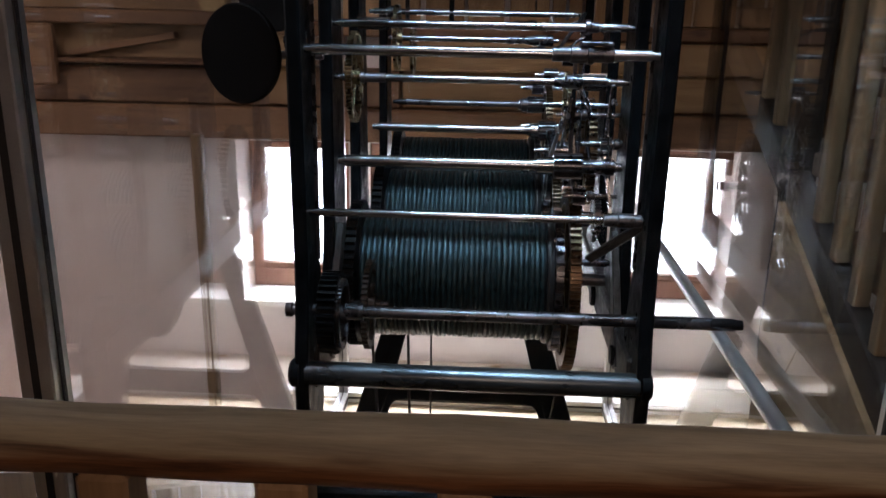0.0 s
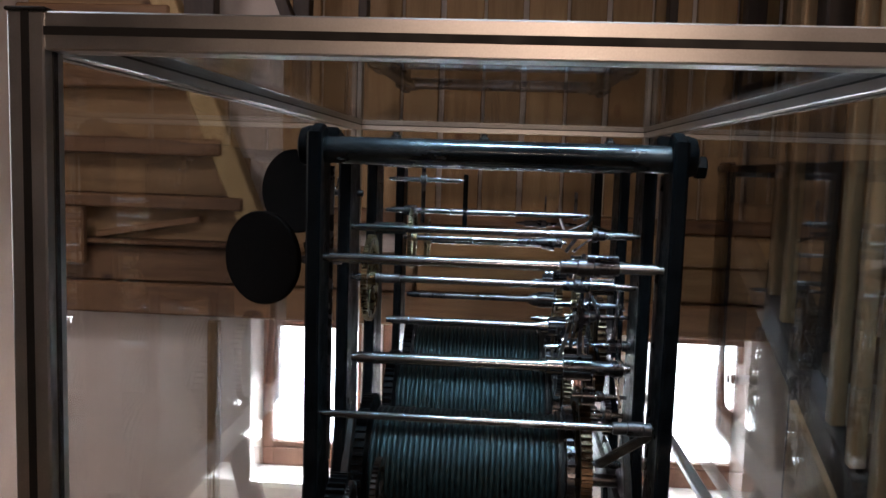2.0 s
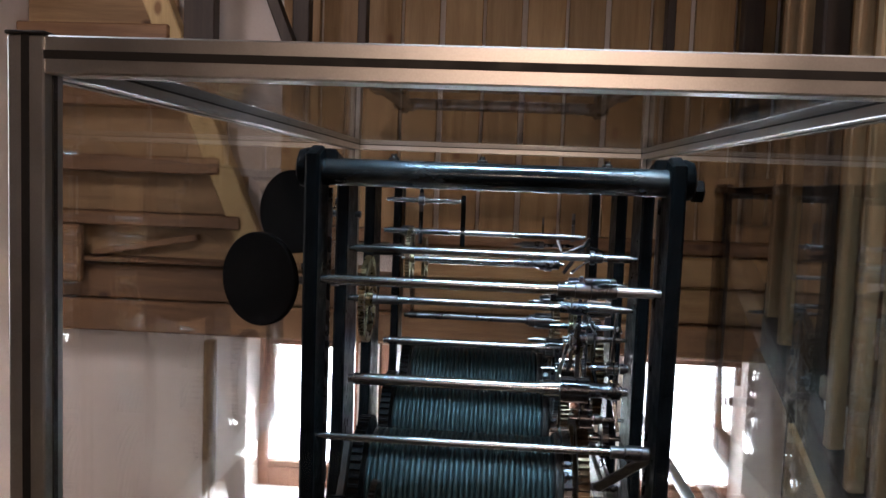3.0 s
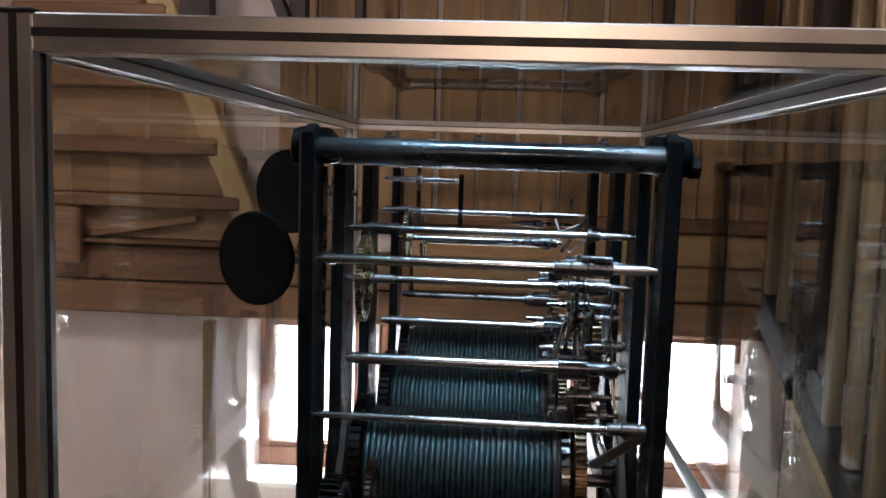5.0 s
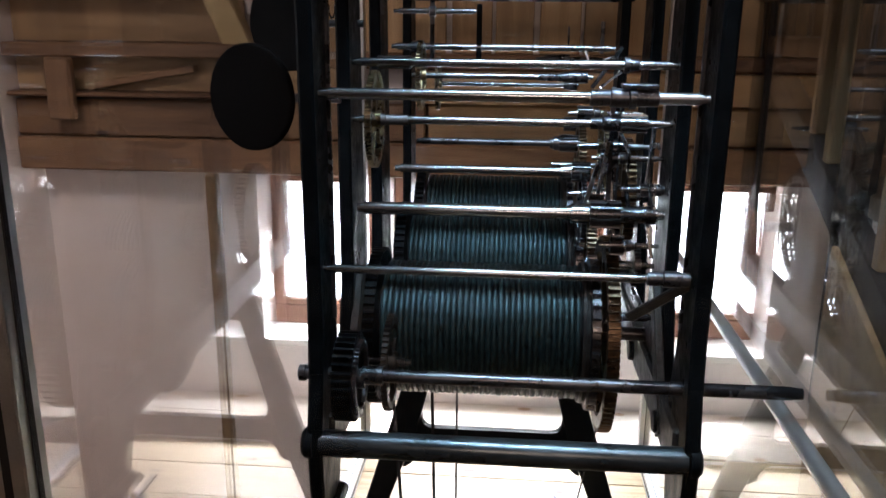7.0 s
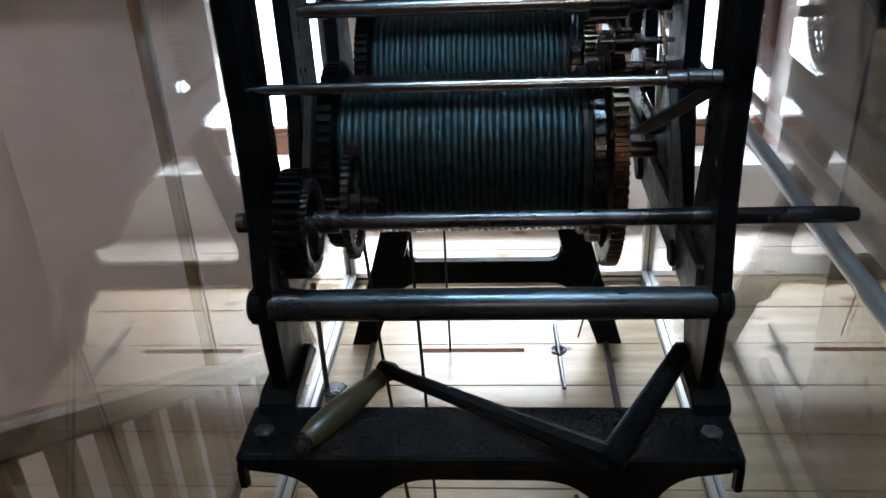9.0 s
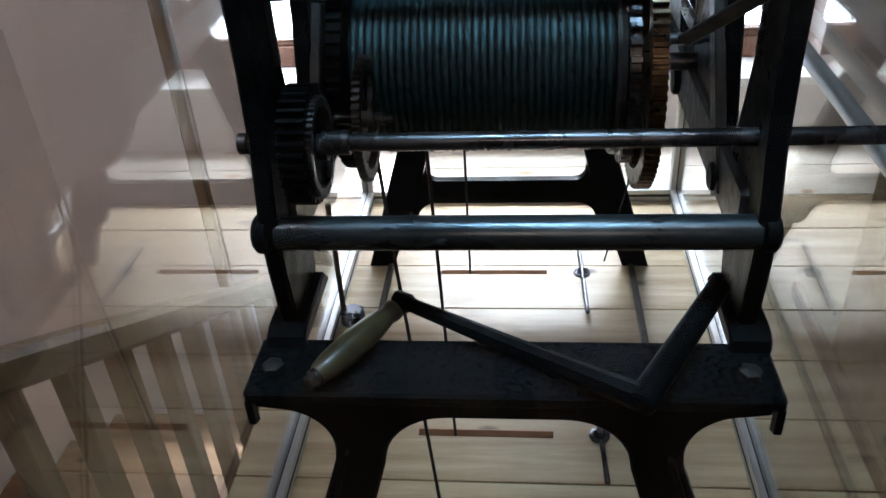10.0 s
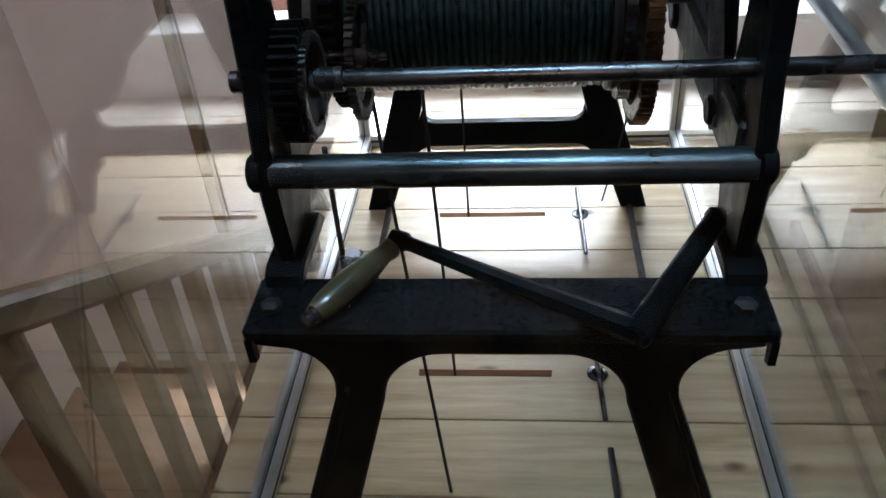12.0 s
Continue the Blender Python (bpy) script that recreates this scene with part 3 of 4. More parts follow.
for k in range(8):
    yy = 0.62 + 0.34 * k
    zt = string_z(yy + 0.3) - 0.12
    part("tread", box(SX + 0.03, 1.74, yy, yy + 0.31, zt, zt + 0.055, 0.005), BEAM, up)
part("stringer", box(-0.02, 0.028, -1.6, 0.9, -0.1, -0.005, 0.005, None, pose(SX, 1.867, 0.979, math.degrees(math.atan(0.47)), 0, 0)), BEAM_DARK, up)
part("newel", box(SX - 0.02, SX + 0.045, 2.06, 2.13, 0.57, 2.98, 0.006), BEAM_DARK, up)
for k in range(13):
    yy = 2.35 - 0.116 * k
    if 2.0 < yy < 2.2:
        continue
    part("baluster", box(SX - 0.016, SX + 0.018, yy - 0.016, yy + 0.016, string_z(yy) - 0.005, 2.9, 0.004), STAIR_WOOD, up)
part("handrail", box(SX - 0.04, SX + 0.04, 0.85, 2.5, 2.9, 2.96, 0.006), BALUSTER, up)
setting("spandrel_wall", prism([(0.6, 0.001), (2.07, 0.001), (2.07, string_z(2.07) - 0.09), (0.6, string_z(0.6) - 0.09)], 0.7295, 0.776, 0.002), RISER, "plain brown timber panel below the stair", "wall")

# visitors' railing in front of the glass case
fr = thing("front_railing", (0, 0.62, 0), "varnished round pine handrail on square balusters", "railing")
rl = bmesh.new()
prof = []
for i in range(41):
    prof.append((i * 0.06, 0.0295 + 0.0009 * math.sin(i * 0.7) + 0.0008 * math.sin(i * 1.9 + 1)))
lathe(prof, (-1.2, 0.62, 1.1165), (1, 0, 0), 28, rl)
bmesh.ops.scale(rl, vec=(1, 1, 0.97), verts=rl.verts, space=Matrix.Translation((0, 0, -1.1165)))
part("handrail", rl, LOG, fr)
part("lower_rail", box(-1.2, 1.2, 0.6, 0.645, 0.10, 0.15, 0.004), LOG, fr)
for k in range(17):
    x = -1.13 + 0.142 * k
    part("baluster", box(x - 0.021, x + 0.021, 0.6, 0.64, 0.0, 1.094, 0.004), BALUSTER, fr)

# ---- glass case ----
case = thing("display_case", (0, 1.94, 0), "tall glass display case with slotted aluminium profiles", "display case")
CX, CY0, CY1, CZ = 0.486, 0.9, 2.83, 1.654
H = 0.02


def profile(x0, x1, y0, y1, z0, z1, slots):
    """An aluminium profile with a dark groove let into the named sides."""
    p = part("profile", box(x0, x1, y0, y1, z0, z1, 0.002), ALU, case)
    for s in slots:
        g = 0.0045
        xm, ym, zm = (x0 + x1) / 2, (y0 + y1) / 2, (z0 + z1) / 2
        L3 = (x1 - x0, y1 - y0, z1 - z0)
        a = L3.index(max(L3))
        lo, hi = [x0, y0, z0], [x1, y1, z1]
        n = "xyz".index(s[1])
        c = 3 - a - n
        mid = (xm, ym, zm)[c]
        lo[c], hi[c] = mid - g, mid + g
        if s[0] == "-":
            lo[n], hi[n] = lo[n] - 0.0006, lo[n] + 0.002
        else:
            lo[n], hi[n] = hi[n] - 0.002, hi[n] + 0.0006
        part("groove", box(lo[0], hi[0], lo[1], hi[1], lo[2], hi[2], 0), GASKET, p, smooth=False)
    return p


for sx in (-1, 1):
    profile(sx * CX - H, sx * CX + H, CY0 - H, CY0 + H, 0.0, CZ + H, ("-y", "+y"))
    profile(sx * CX - H, sx * CX + H, CY1 - H, CY1 + H, 0.0, CZ + H, ("-y",))
    part("end_cap", box(sx * CX - H - 0.002, sx * CX + H + 0.002, CY0 - H - 0.002, CY0 + H + 0.002, CZ + H, CZ + H + 0.004, 0.001), GASKET, case)
    for z in (H, CZ):
        profile(sx * CX - H, sx * CX + H, CY0 + H, CY1 - H, z - H, z + H, ("-x", "+x", "-z", "+z"))
for y in (CY0, CY1):
    for z in (H, CZ):
        profile(-CX + H, CX - H, y - H, y + H, z - H, z + H, ("-y", "+y"))
part("tube", rod((CX - 0.03, CY0 + 0.02, 0.858), (CX - 0.03, CY1 - 0.02, 0.858), 0.0135, 20, None, 0.003), TUBE, case, "bright steel tube along the side pane")
for sx in (-1, 1):
    part("gasket", box(sx * (CX - H) - 0.002, sx * (CX - H) + 0.002, CY0 - 0.004, CY0 + 0.004, 2 * H, CZ - H, 0), GASKET, case, smooth=False)
for bx in ((-CX + H + 0.001, CX - H - 0.001, CY0 - 0.003, CY0 + 0.003, 2 * H, CZ - H), (-CX + H + 0.001, CX - H - 0.001, CY1 - 0.003, CY1 + 0.003, 2 * H, CZ - H),
           (-CX - 0.003, -CX + 0.003, CY0 + H, CY1 - H, 2 * H, CZ - H), (CX - 0.003, CX + 0.003, CY0 + H, CY1 - H, 2 * H, CZ - H),
           (-CX + H, CX - H, CY0 + H, CY1 - H, CZ - 0.003, CZ + 0.003)):
    p = part("pane", box(*bx, 0), GLASS_SIDE if bx[1] - bx[0] < 0.01 else GLASS, case, "clear reflecting pane", False)
    p.visible_shadow = False

# ---- tower clock movement ----
clock = thing("tower_clock_movement", (0, 2.05, 0), "black cast-iron tower clock movement with steel arbors and rope drums", "clock movement")
SX0, SX1 = 0.281, 0.305


def both(f):
    for s in (-1, 1):
        f(s)


# end frames of the stand
def front_frame(y0, y1):
    shoulder = arc(0.285, 0.56, 0.065, 90, 180, 8)
    inner = [(0.302, 0.0), (0.16, 0.52)] + arc(0.072, 0.53, 0.085, 0, 90, 8)
    half = [(0.315, 0.641), (0.315, 0.63)] + shoulder + [(0.222, 0.535), (0.395, 0.0)] + inner
    pts = half + [(-x, z) for x, z in reversed(half)]
    return plate_xz([(x - 0.008, z) for x, z in pts], y0, y1, 0.004)


part("front_trestle", front_frame(1.252, 1.287), IRON, clock, "black cast-iron trestle with splayed legs")
OFF = -0.008
for s in (-1, 1):
    part("rib", box(-0.004, 0.004, -0.012, 0.0, -0.28, 0.27, 0.002, None, pose(s * 0.28 + OFF, 1.254, 0.3, 0, -s * 16.7, 0)), IRON, clock)
part("bed_plate", box(-0.331, 0.319, 1.246, 1.352, 0.641, 0.661, 0.004), BED, clock, "black cast-iron bed plate with bolts")
for s in (-1, 1):
    part("hook", prism([(1.246, 0.645), (1.262, 0.645), (1.262, 0.6), (1.246, 0.607)], s * 0.32 - 0.005 - 0.006, s * 0.32 + 0.005 - 0.006, 0.001), IRON, clock)
    part("bolt", lathe([(0, 0.014), (0.008, 0.014), (0.011, 0.01), (0.012, 0.0)], (s * 0.2925 + OFF, 1.29, 0.661), (0, 0, 1), 6), IRON_WORN, clock)
    part("foot_pad", prism([(1.33, 0.661), (1.335, 0.676), (1.352, 0.684), (1.47, 0.684), (1.49, 0.661)], s * 0.294 - 0.026, s * 0.294 + 0.026, 0.003), IRON, clock)
# rear trestle with a low cross bar and rounded opening
rear = bmesh.new()
RO, RY = -0.034, 2.47
for s in (-1, 1):
    pts = [(0.098, 0.77), (0.162, 0.77), (0.392, 0.0), (0.322, 0.0), (0.235, 0.244), (0.224, 0.277)]
    q = plate_xz([(RO + s * x, z) for x, z in pts], RY - 0.015, RY + 0.015, 0.003)
    me = bpy.data.meshes.new("tmp")
    q.to_mesh(me)
    q.free()
    rear.from_mesh(me)
    bpy.data.meshes.remove(me)
pts = [(-0.21, 0.32)] + arc(-0.18, 0.305, 0.03, 180, 270, 5) + arc(0.18, 0.305, 0.03, 270, 360, 5) + [(0.21, 0.32), (0.24, 0.23), (0.27, 0.14), (0.262, 0.14)] + arc(0.19, 0.155, 0.052, 0, 90, 5) + arc(-0.19, 0.155, 0.052, 90, 180, 5) + [(-0.262, 0.14), (-0.27, 0.14), (-0.24, 0.23)]
q = plate_xz([(x + RO, z) for x, z in pts], RY - 0.012, RY + 0.012, 0)
me = bpy.data.meshes.new("tmp")
q.to_mesh(me)
q.free()
rear.from_mesh(me)
bpy.data.meshes.remove(me)
box(-0.29, 0.29, RY - 0.04, RY + 0.02, 0.755, 0.77, 0.003, rear)
part("rear_trestle", rear, IRON, clock, "black cast-iron trestle with a low cross bar")
for s in (-1, 1):
    part("floor_bar", box(s * 0.336 - 0.034, s * 0.336 - 0.018, 1.30, 2.45, 0.0, 0.016, 0.003), BEAM_DARK, clock)
    part("bed_girder", box(s * 0.29 - 0.018, s * 0.29 + 0.018, 1.40, 2.62, 0.77, 0.85, 0.005), IRON_WORN, clock, "worn cast-iron bed girder")

# upright standards
U1 = [(1.365, 1.575), (1.368, 1.3), (1.374, 1.02), (1.366, 0.92), (1.352, 0.86), (1.345, 0.81), (1.348, 0.76), (1.358, 0.684), (1.47, 0.684), (1.505, 0.80), (1.51, 0.86), (1.49, 0.93), (1.468, 1.02), (1.46, 1.3), (1.45, 1.56), (1.41, 1.59)]
U2 = [(1.635, 1.56), (1.63, 1.0), (1.61, 0.93), (1.58, 0.85), (1.82, 0.85), (1.785, 0.93), (1.765, 1.0), (1.745, 1.56)]
U3 = [(1.975, 1.56), (1.97, 1.0), (1.955, 0.92), (1.94, 0.85), (2.16, 0.85), (2.12, 0.92), (2.105, 1.0), (2.085, 1.56)]
U4 = [(2.51, 1.56), (2.50, 1.0), (2.46, 0.85), (2.62, 0.85), (2.62, 1.0), (2.61, 1.56)]
for s in (-1, 1):
    for U, m in ((U1, IRON), (U2, IRON), (U3, IRON), (U4, IRON)):
        part("standard", prism(U, s * SX0, s * SX1, 0.004), m, clock, "black cast-iron standard")
    part("edge_fillet", box(s * 0.279 - 0.003, s * 0.279 + 0.004, 1.448, 1.456, 1.0, 1.52, 0.001), STEEL_DARK, clock)
    part("top_girder", prism([(1.42, 1.535), (1.42, 1.585), (1.55, 1.56), (2.64, 1.55), (2.64, 1.53)], s * 0.262, s * 0.298, 0.003), IRON, clock)
    # slanting brace inside each standard
    part("brace", prism([(1.50, 0.79), (1.53, 0.77), (1.69, 1.0), (1.66, 1.01)], s * 0.268, s * 0.283, 0.002), IRON_WORN, clock)
    part("lug", rod((s * 0.262, 1.86, 0.80), (s * 0.30, 1.86, 0.80), 0.024, 18, None, 0.003), IRON, clock)
    part("lug", rod((s * 0.262, 1.53, 0.80), (s * 0.30, 1.53, 0.80), 0.02, 18, None, 0.003), IRON, clock)
part("rear_bar", box(-0.262, 0.262, 1.435, 1.47, 1.535, 1.567, 0.002), IRON, clock)
for x in (-0.171, -0.02, 0.19):
    part("nut", lathe([(0, 0.009), (0.007, 0.009), (0.009, 0.005), (0.014, 0.005)], (x, 1.452, 1.567), (0, 0, 1), 6), IRON_WORN, clock)


def arbor(y, z, r, x0, x1, mat=STEEL, tips=0.012):
    t = r * 0.7
    return part("arbor", lathe([(0, t), (tips, t), (tips, r), (x1 - x0 - tips, r), (x1 - x0 - tips, t), (x1 - x0, t)], (x0, y, z), (1, 0, 0), 20), mat, clock, "polished steel arbor")


def collar(par, y, z, segs, mat=STEEL_DARK, name="collar"):
    x0 = segs[0][0]
    prof = []
    for a, b_, r in segs:
        prof += [(a - x0, r - 0.001), (a - x0 + 0.001, r), (b_ - x0 - 0.001, r), (b_ - x0, r - 0.001)]
    return part(name, lathe(prof, (x0, y, z), (1, 0, 0), 20), mat, par)


def wheel(par, x0, x1, y, z, r, teeth, depth, mat, inner=0.0, hub=0.0, spokes=0, name="wheel"):
    return part(name, gear(x0, x1, y, z, r, teeth, depth, inner, hub, spokes), mat, par)


# pillars
p = part("pillar", lathe([(0, 0.0215), (0.01, 0.0225), (0.565, 0.0225), (0.575, 0.0215)], (-0.2875, 1.405, 1.547), (1, 0, 0), 28), PILLAR, clock, "burnished round iron pillar")
for s in (-1, 1):
    part("boss", lathe([(0, 0.032), (0.02, 0.034), (0.032, 0.03), (0.036, 0.02)], (s * 0.288, 1.405, 1.552), (s, 0, 0), 24), IRON, p)
part("nut", lathe([(0, 0.02), (0.014, 0.02), (0.017, 0.015)], (0.322, 1.405, 1.536), (1, 0, 0), 6), IRON, p)
p = part("pillar", lathe([(0, 0.0205), (0.012, 0.0215), (0.563, 0.0215), (0.575, 0.0205)], (-0.2875, 1.362, 0.819), (1, 0, 0), 28), PILLAR, clock, "burnished round iron pillar")
for s in (-1, 1):
    part("boss", lathe([(0, 0.025), (0.013, 0.025), (0.018, 0.02)], (s * 0.294 - 0.003, 1.362, 0.819), (s, 0, 0), 24), IRON, p)

# pillars between the rear standards
for py in (2.04, 2.56):
    p = part("pillar", lathe([(0, 0.015), (0.008, 0.017), (0.554, 0.017), (0.562, 0.015)], (-0.281, py, 1.535), (1, 0, 0), 20), STEEL_DARK, clock, "dark round iron pillar")
    for s in (-1, 1):
        part("nut", lathe([(0, 0.017), (0.012, 0.017), (0.015, 0.012)], (s * 0.3055, py, 1.535), (s, 0, 0), 6), IRON, p)
# front thin rod with its collar and bracket
a = arbor(1.40, 1.10, 0.0068, -0.281, 0.275)
collar(a, 1.40, 1.10, ((0.212, 0.235, 0.0105), (0.235, 0.262, 0.0125), (0.262, 0.275, 0.011)))
part("bracket", box(-0.009, 0.009, -0.004, 0.004, -0.085, 0.085, 0.002, None, pose(0.247, 1.465, 1.045, 40, 38, 0)), IRON_WORN, a)
# second front shaft with its stepped collars
a = arbor(1.388, 1.369, 0.0085, -0.278, 0.278)
collar(a, 1.388, 1.369, ((0.112, 0.14, 0.0115), (0.14, 0.166, 0.0135), (0.166, 0.176, 0.0155), (0.176, 0.207, 0.012)))
part("click", box(0.155, 0.205, 1.375, 1.40, 1.383, 1.389, 0.001), STEEL_DARK, a)
a = arbor(1.66, 1.40, 0.0075, -0.281, 0.281)
wheel(a, -0.235, -0.175, 1.66, 1.40, 0.0115, 10, 0.003, STEEL, name="pinion")
collar(a, 1.66, 1.40, ((0.19, 0.2, 0.014), (0.2, 0.215, 0.01)))
a = arbor(1.66, 1.30, 0.0072, -0.281, 0.279)
w = wheel(a, -0.247, -0.236, 1.66, 1.30, 0.086, 72, 0.006, BRASS, 0.068, 0.016, 5)
collar(a, 1.66, 1.30, ((-0.236, -0.222, 0.0105), (-0.222, -0.182, 0.009)), STEEL_DARK, "hub")
collar(a, 1.66, 1.30, ((0.138, 0.158, 0.0105), (0.16, 0.19, 0.013)), STEEL_DARK, "hub")
wheel(a, 0.192, 0.236, 1.66, 1.30, 0.0165, 10, 0.004, STEEL, name="pinion")
a = arbor(1.66, 1.138, 0.0118, -0.276, 0.277)
collar(a, 1.66, 1.138, ((0.105, 0.112, 0.014), (0.112, 0.146, 0.0175)), STEEL)
wheel(a, 0.146, 0.2, 1.66, 1.138, 0.0255, 14, 0.006, STEEL_DARK, name="pinion")
collar(a, 1.66, 1.138, ((0.2, 0.226, 0.014), (0.244, 0.262, 0.017)), STEEL_DARK, "hub")
a = arbor(2.10, 1.20, 0.0075, -0.218, 0.16, STEEL_DARK)
wheel(a, 0.11, 0.152, 2.10, 1.20, 0.02, 12, 0.005, STEEL_DARK, name="pinion")
collar(a, 2.10, 1.20, ((0.088, 0.096, 0.012), (0.096, 0.11, 0.016)))
a = arbor(1.98, 1.156, 0.0095, -0.252, 0.172)
collar(a, 1.98, 1.156, ((0.108, 0.114, 0.013), (0.114, 0.132, 0.017)), STEEL)
wheel(a, 0.132, 0.172, 1.98, 1.156, 0.0225, 14, 0.005, STEEL_DARK, name="pinion")
a = arbor(2.10, 1.412, 0.0072, -0.275, 0.225)
wheel(a, -0.23, -0.2, 2.10, 1.412, 0.013, 10, 0.003, STEEL, name="pinion")
part("lever", box(0.19, 0.198, 2.095, 2.105, 1.40, 1.47, 0.001), STEEL_DARK, a)
part("lever", box(0.118, 0.122, 2.095, 2.105, 1.42, 1.458, 0.001), STEEL_DARK, a)
a = arbor(2.12, 1.388, 0.0045, 0.05, 0.2, STEEL_DARK)
collar(a, 2.12, 1.388, ((0.07, 0.1, 0.008), (0.105, 0.125, 0.01)))
a = arbor(2.40, 1.308, 0.006, -0.205, 0.17)
collar(a, 2.40, 1.308, ((0.13, 0.145, 0.011), (0.145, 0.165, 0.014)))
wheel(a, -0.20, -0.192, 2.40, 1.308, 0.07, 60, 0.005, BRASS, 0.056, 0.012, 5)
a = arbor(2.10, 1.489, 0.006, -0.27, -0.078)
part("lever", box(-0.084, -0.072, 2.093, 2.107, 1.375, 1.505, 0.002), IRON, a)
collar(a, 2.10, 1.489, ((-0.19, -0.175, 0.012),))
part("lever", box(-0.188, -0.178, 2.093, 2.107, 1.38, 1.52, 0.002), STEEL_DARK, a)
a = arbor(1.90, 1.362, 0.006, -0.205, 0.16)
wheel(a, -0.19, -0.181, 1.90, 1.362, 0.07, 60, 0.005, BRASS, 0.057, 0.012, 5)
collar(a, 1.90, 1.362, ((0.05, 0.085, 0.008), (0.11, 0.15, 0.012)))
# crank shaft across the front
a = part("crank_shaft", lathe([(0, 0.0095), (0.016, 0.011), (0.77, 0.011), (0.782, 0.009), (0.788, 0.009)], (-0.324, 1.41, 0.918), (1, 0, 0), 20), STEEL_DARK, clock, "dark steel winding shaft")
collar(a, 1.41, 0.918, ((-0.33, -0.318, 0.0135),))
wheel(a, -0.264, -0.233, 1.41, 0.916, 0.073, 34, 0.009, IRON)
collar(a, 1.41, 0.918, ((-0.226, -0.192, 0.0155),))
wheel(a, -0.2325, -0.226, 1.41, 0.912, 0.063, 48, 0.005, STEEL_DARK, 0.05, 0.0165, 0, "ring")
# counter wheel behind it on that side
a = arbor(1.60, 0.86, 0.009, -0.276, -0.17, STEEL_DARK)
wheel(a, -0.214, -0.203, 1.60, 0.86, 0.09, 48, 0.006, IRON_WORN, 0.072, 0.02, 4)


# drums with rope
def drum(y, z, r, x0, x1, turns, left_r, right_r):
    d = part("drum", lathe([(0, r * 0.9), (x1 - x0, r * 0.9)], (x0, y, z), (1, 0, 0), 40), IRON, clock)
    prof = []
    pitch = (x1 - x0 - 0.008) / turns
    for k in range(turns):
        c = 0.004 + pitch * (k + 0.5)
        wob = 0.0007 * math.sin(k * 2.3) + 0.0005 * math.sin(k * 5.1)
        for f in (-0.5, -0.36, -0.14, 0.14, 0.36):
            prof.append((c + f * pitch, r - pitch * 0.5 + pitch * 0.52 * math.sqrt(max(0.02, 1 - (2 * f) ** 2)) + wob))
    part("wound_rope", lathe(prof, (x0, y, z), (1, 0, 0), 56), ROPE, d, "greased grey wire rope wound in one layer")
    wheel(d, x0 - 0.028, x0 - 0.004, y, z, left_r, 56, 0.007, IRON, 0, 0, 0, "flange")
    part("flange", lathe([(0, r + 0.006), (0.006, r + 0.008), (0.014, r + 0.004)], (x1, y, z), (1, 0, 0), 40), IRON_WORN, d)
    wheel(d, x1 + 0.016, x1 + 0.032, y, z, r + 0.022, 40, 0.012, STEEL_DARK, r * 0.8, r * 0.3, 6, "ratchet")
    wheel(d, x1 + 0.04, x1 + 0.062, y, z, right_r, 84, 0.009, BRONZE, right_r * 0.84, 0.03, 6, "great_wheel")
    part("arbor", rod((x0 - 0.03, y, z), (0.281, y, z), 0.014, 18), STEEL_DARK, d)
    for kk in range(3):
        t = 2 * math.pi * kk / 3 + 2.2
        part("screw", rod((x1 + 0.012, y + (r + 0.0) * math.cos(t), z + r * math.sin(t)), (x1 + 0.02, y + r * math.cos(t), z + r * math.sin(t)), 0.006, 10), STEEL, d)
    return d


drum(1.785, 0.863, 0.135, -0.243, 0.147, 34, 0.160, 0.198)
drum(2.12, 0.905, 0.12, -0.232, 0.137, 33, 0.142, 0.15)
drum(2.45, 0.935, 0.12, -0.225, 0.135, 32, 0.140, 0.145)
# further wheels of the trains
a = arbor(1.93, 1.085, 0.008, 0.12, 0.281, STEEL)
wheel(a, 0.212, 0.23, 1.93, 1.085, 0.06, 40, 0.007, STEEL_DARK, 0.045, 0.02, 5)
a = arbor(1.90, 1.125, 0.007, 0.12, 0.281, STEEL)
wheel(a, 0.226, 0.246, 1.90, 1.125, 0.118, 56, 0.01, BRONZE, 0.108, 0.02, 5)
wheel(a, 0.165, 0.195, 1.90, 1.125, 0.022, 12, 0.006, STEEL, name="pinion")
collar(a, 1.90, 1.125, ((0.247, 0.26, 0.02), (0.26, 0.272, 0.012)))
wheel(a, 0.15, 0.16, 1.93, 1.085, 0.08, 50, 0.006, STEEL_DARK, 0.066, 0.018, 5)
a = arbor(1.83, 1.235, 0.006, 0.13, 0.27, STEEL)
wheel(a, 0.176, 0.184, 1.83, 1.235, 0.07, 56, 0.005, BRASS, 0.057, 0.014, 5)
wheel(a, 0.2, 0.226, 1.83, 1.235, 0.014, 10, 0.003, STEEL, name="pinion")
a = arbor(2.22, 1.13, 0.008, 0.10, 0.281, STEEL)
wheel(a, 0.16, 0.176, 2.22, 1.13, 0.105, 60, 0.007, BRONZE, 0.088, 0.018, 5)
wheel(a, 0.225, 0.24, 2.22, 1.13, 0.06, 40, 0.006, BRASS, 0.046, 0.014, 5)
a = arbor(1.74, 1.02, 0.0075, 0.2, 0.281, STEEL)
wheel(a, 0.24, 0.252, 1.74, 1.02, 0.04, 30, 0.006, STEEL_DARK)
a = arbor(1.70, 0.93, 0.0085, 0.21, 0.281, STEEL_DARK)
part("pawl", box(0.238, 0.246, 1.62, 1.72, 0.96, 0.985, 0.003), STEEL_DARK, a)
part("spring", tube([(0.246, 1.60 + 0.055 * math.cos(t * 0.4), 1.22 + 0.055 * math.sin(t * 0.4)) for t in range(-5, 6)], 0.003, 6), STEEL, clock)
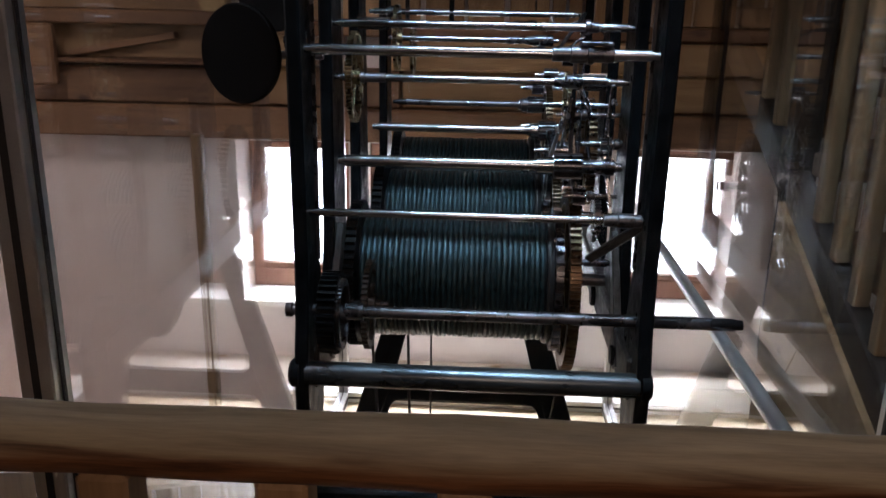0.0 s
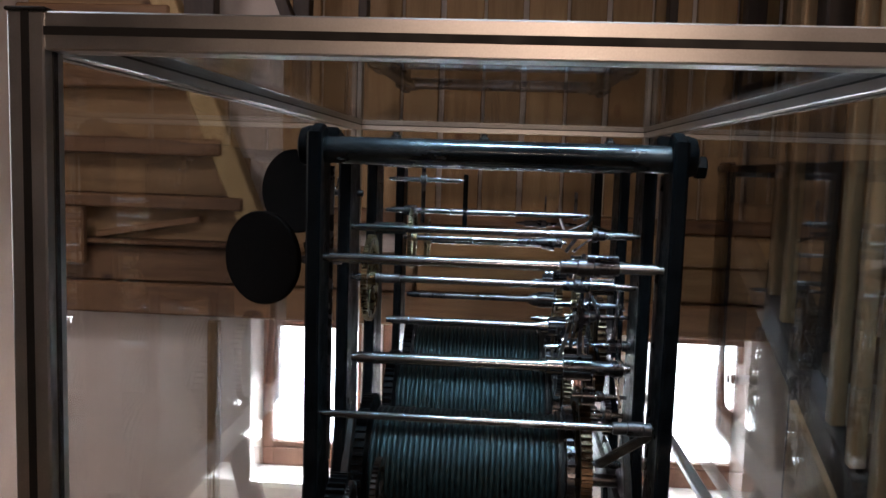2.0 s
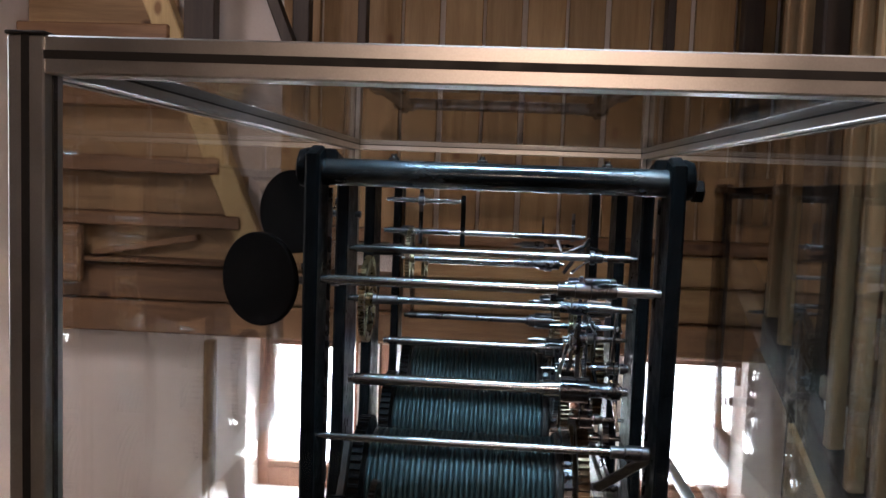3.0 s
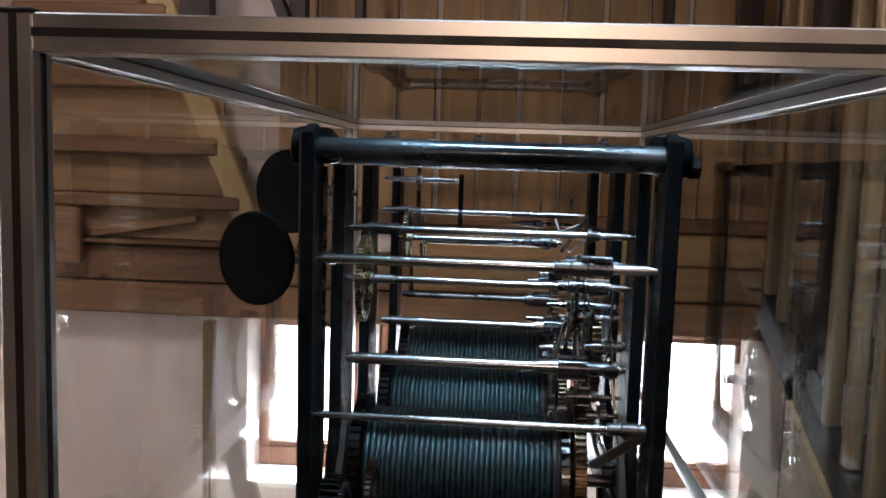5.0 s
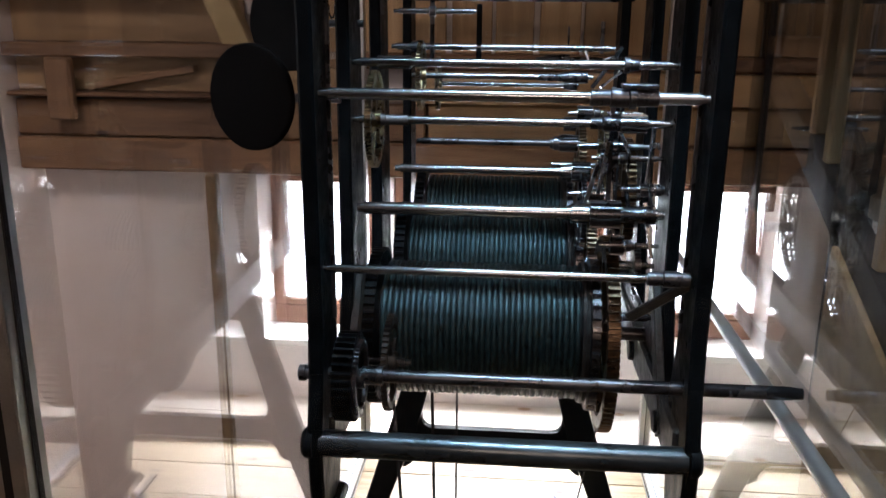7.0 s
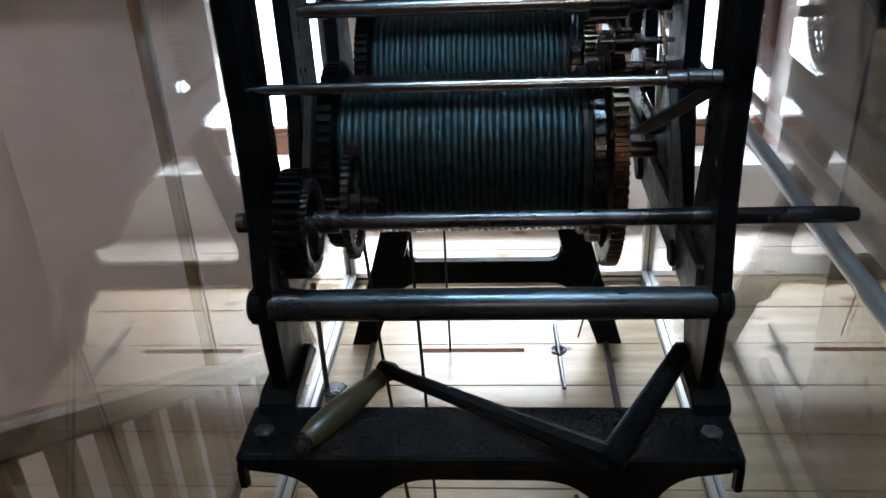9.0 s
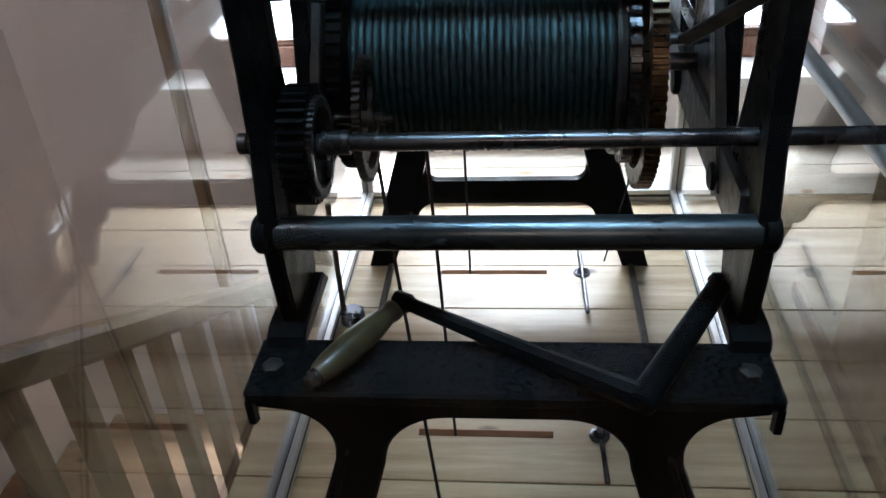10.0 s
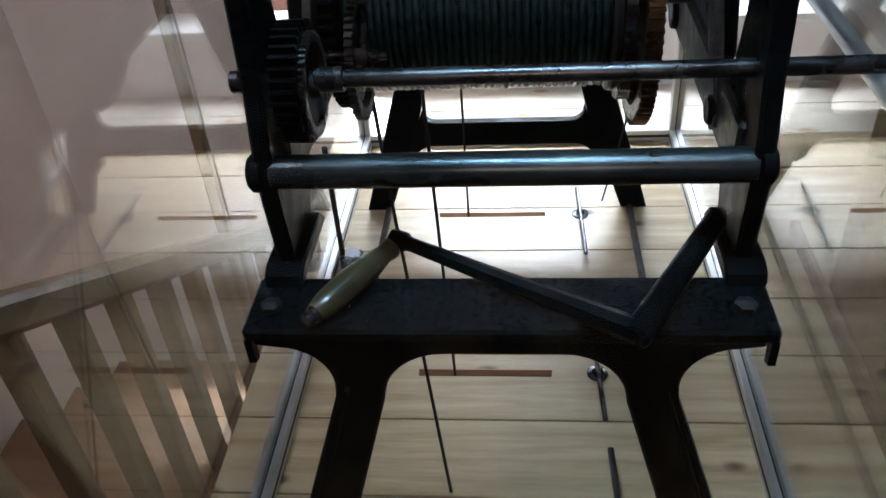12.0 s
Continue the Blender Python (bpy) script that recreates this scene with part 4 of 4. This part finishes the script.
part("link", tube([(0.2, 1.75, 1.28), (0.215, 1.7, 1.24), (0.21, 1.68, 1.18), (0.225, 1.7, 1.12)], 0.004, 6), STEEL, clock)
part("link", box(0.176, 0.184, 1.69, 1.70, 1.14, 1.36, 0.001), STEEL_DARK, clock)
part("link", box(0.206, 0.21, 1.80, 1.81, 1.0, 1.33, 0.001), STEEL_DARK, clock)
part("link", tube([(0.15, 1.98, 1.41), (0.16, 1.96, 1.38), (0.2, 1.95, 1.40), (0.22, 1.95, 1.37), (0.18, 1.94, 1.34)], 0.004, 6), STEEL, clock)
part("detent", box(-0.004, 0.004, -0.005, 0.005, -0.05, 0.05, 0.001, None, pose(0.19, 1.93, 1.38, 0, 35, 0)), STEEL, clock)
part("cord", tube([(0.22, 1.95, 1.40), (0.25, 1.97, 1.39), (0.27, 2.0, 1.375)], 0.0025, 6), CORD, clock)

# smaller arbors, stops and setting pieces of the trains
for ay, az, ax0, px0, px1, pr in ((1.72, 1.23, 0.15, 0.165, 0.196, 0.017), (1.76, 1.335, 0.14, 0.16, 0.19, 0.014), (1.70, 1.07, 0.17, 0.19, 0.215, 0.019), (2.0, 1.28, 0.12, 0.14, 0.172, 0.016), (2.3, 1.22, 0.1, 0.13, 0.16, 0.018), (1.68, 1.18, 0.2, 0.236, 0.258, 0.013)):
    a = arbor(ay, az, 0.0058, ax0, 0.279, STEEL)
    wheel(a, px0, px1, ay, az, pr, 11, 0.005, STEEL_DARK, name="pinion")
    collar(a, ay, az, ((px1 + 0.004, px1 + 0.014, 0.011), (px1 + 0.014, px1 + 0.02, 0.008)))
for lx, ly, lz, tilt in ((0.168, 1.68, 1.22, 12), (0.19, 1.70, 1.14, -9), (0.246, 1.66, 1.245, 5), (0.155, 1.76, 1.17, 20), (0.258, 1.70, 1.10, -14)):
    part("stop_lever", box(-0.0035, 0.0035, -0.006, 0.006, -0.052, 0.052, 0.001, None, pose(lx, ly, lz, tilt, tilt * 0.6, 0)), STEEL, clock)

# fly fans with round vanes
def fly(cx, y, z, r, turn, xs):
    m = pose(cx, y, z, 0, 0, turn)
    v = lathe([(-0.006, r * 0.97), (-0.004, r), (0.004, r), (0.006, r * 0.97)], (0, 0, 0), (0, 1, 0), 40)
    bmesh.ops.transform(v, matrix=m, verts=v.verts)
    part("fly_vane", v, IRON_FLAT, clock, "matt black round fly vane")
    part("fly_arbor", rod((cx + 0.01, y, z), (xs, y, z), 0.007, 14), STEEL_DARK, clock)
    h = bmesh.new()
    tube([(cx + 0.074 + 0.0016 * i, y + 0.011 * math.cos(i * 0.9), z + 0.02 + 0.011 * math.sin(i * 0.9)) for i in range(28)], 0.0018, 5, h)
    part("fly_spring", h, STEEL, clock)


fly(-0.414, 1.50, 1.3505, 0.085, -24, -0.27)
fly(-0.41, 1.72, 1.464, 0.086, -24, -0.27)

# ropes running down
for pts in (((-0.222, 1.69, 0.82), (-0.2, 1.66, 0.55), (-0.125, 1.5, 0.0)), ((-0.145, 1.74, 0.755), (-0.136, 1.817, -0.03)), ((-0.138, 2.42, 0.82), (-0.136, 2.427, -0.03)), ((0.2, 1.86, 0.76), (0.215, 1.95, 0.55), (0.19, 2.05, 0.3))):
    part("rope", tube(pts, 0.0032 if pts[0][0] < 0 else 0.0018, 8), CORD, clock, "thin dark hanging rope")
part("coil", lathe([(0.005 * i, 0.026 + 0.006 * (i % 2)) for i in range(9)], (-0.43, 2.2, 0.001), (0, 0, 1), 24), STEEL_DARK, clock, "coiled steel spring on the floor")
part("stay", rod((-0.452, 2.2, 0.0), (-0.452, 2.2, 0.36), 0.007, 12), BEAM_DARK, clock)

# winding crank laid on the bed plate
crank = thing("winding_crank", (0, 1.28, 0.661), "iron winding crank with a turned olive-brown wooden grip", "crank")
g0, g1 = Vector((-0.241, 1.243, 0.684)), Vector((-0.15, 1.382, 0.692))
n = (g1 - g0).length
part("grip", lathe([(0.012, 0.011), (0.016, 0.0135), (n * 0.2, 0.0175), (n * 0.45, 0.0195), (n * 0.7, 0.017), (n * 0.86, 0.0125), (n * 0.9, 0.0145), (n * 0.95, 0.0145), (n * 0.96, 0.0115)], g0, g1 - g0, 24), GRIP, crank, "turned olive-brown wooden grip")
part("ferrule", lathe([(-0.006, 0.006), (-0.004, 0.009), (0.004, 0.009), (0.006, 0.0115), (0.013, 0.0115)], g0, g1 - g0, 20), STEEL, crank)
a0, a1 = Vector((-0.147, 1.392, 0.692)), Vector((0.15, 1.226, 0.681))
part("arm", lathe([(-0.012, 0.006), (-0.01, 0.0125), (0.012, 0.0135), (0.018, 0.0095), ((a1 - a0).length * 0.6, 0.0125), ((a1 - a0).length, 0.0165)], a0, a1 - a0, 8), IRON, crank, "black iron crank arm")
part("socket", lathe([(-0.012, 0.014), (-0.008, 0.0175), (0.02, 0.0175), (0.19, 0.0145), (0.205, 0.0145), (0.209, 0.011)], a1, Vector((0.246, 1.372, 0.712)) - a1, 18), IRON, crank, "black iron crank socket")
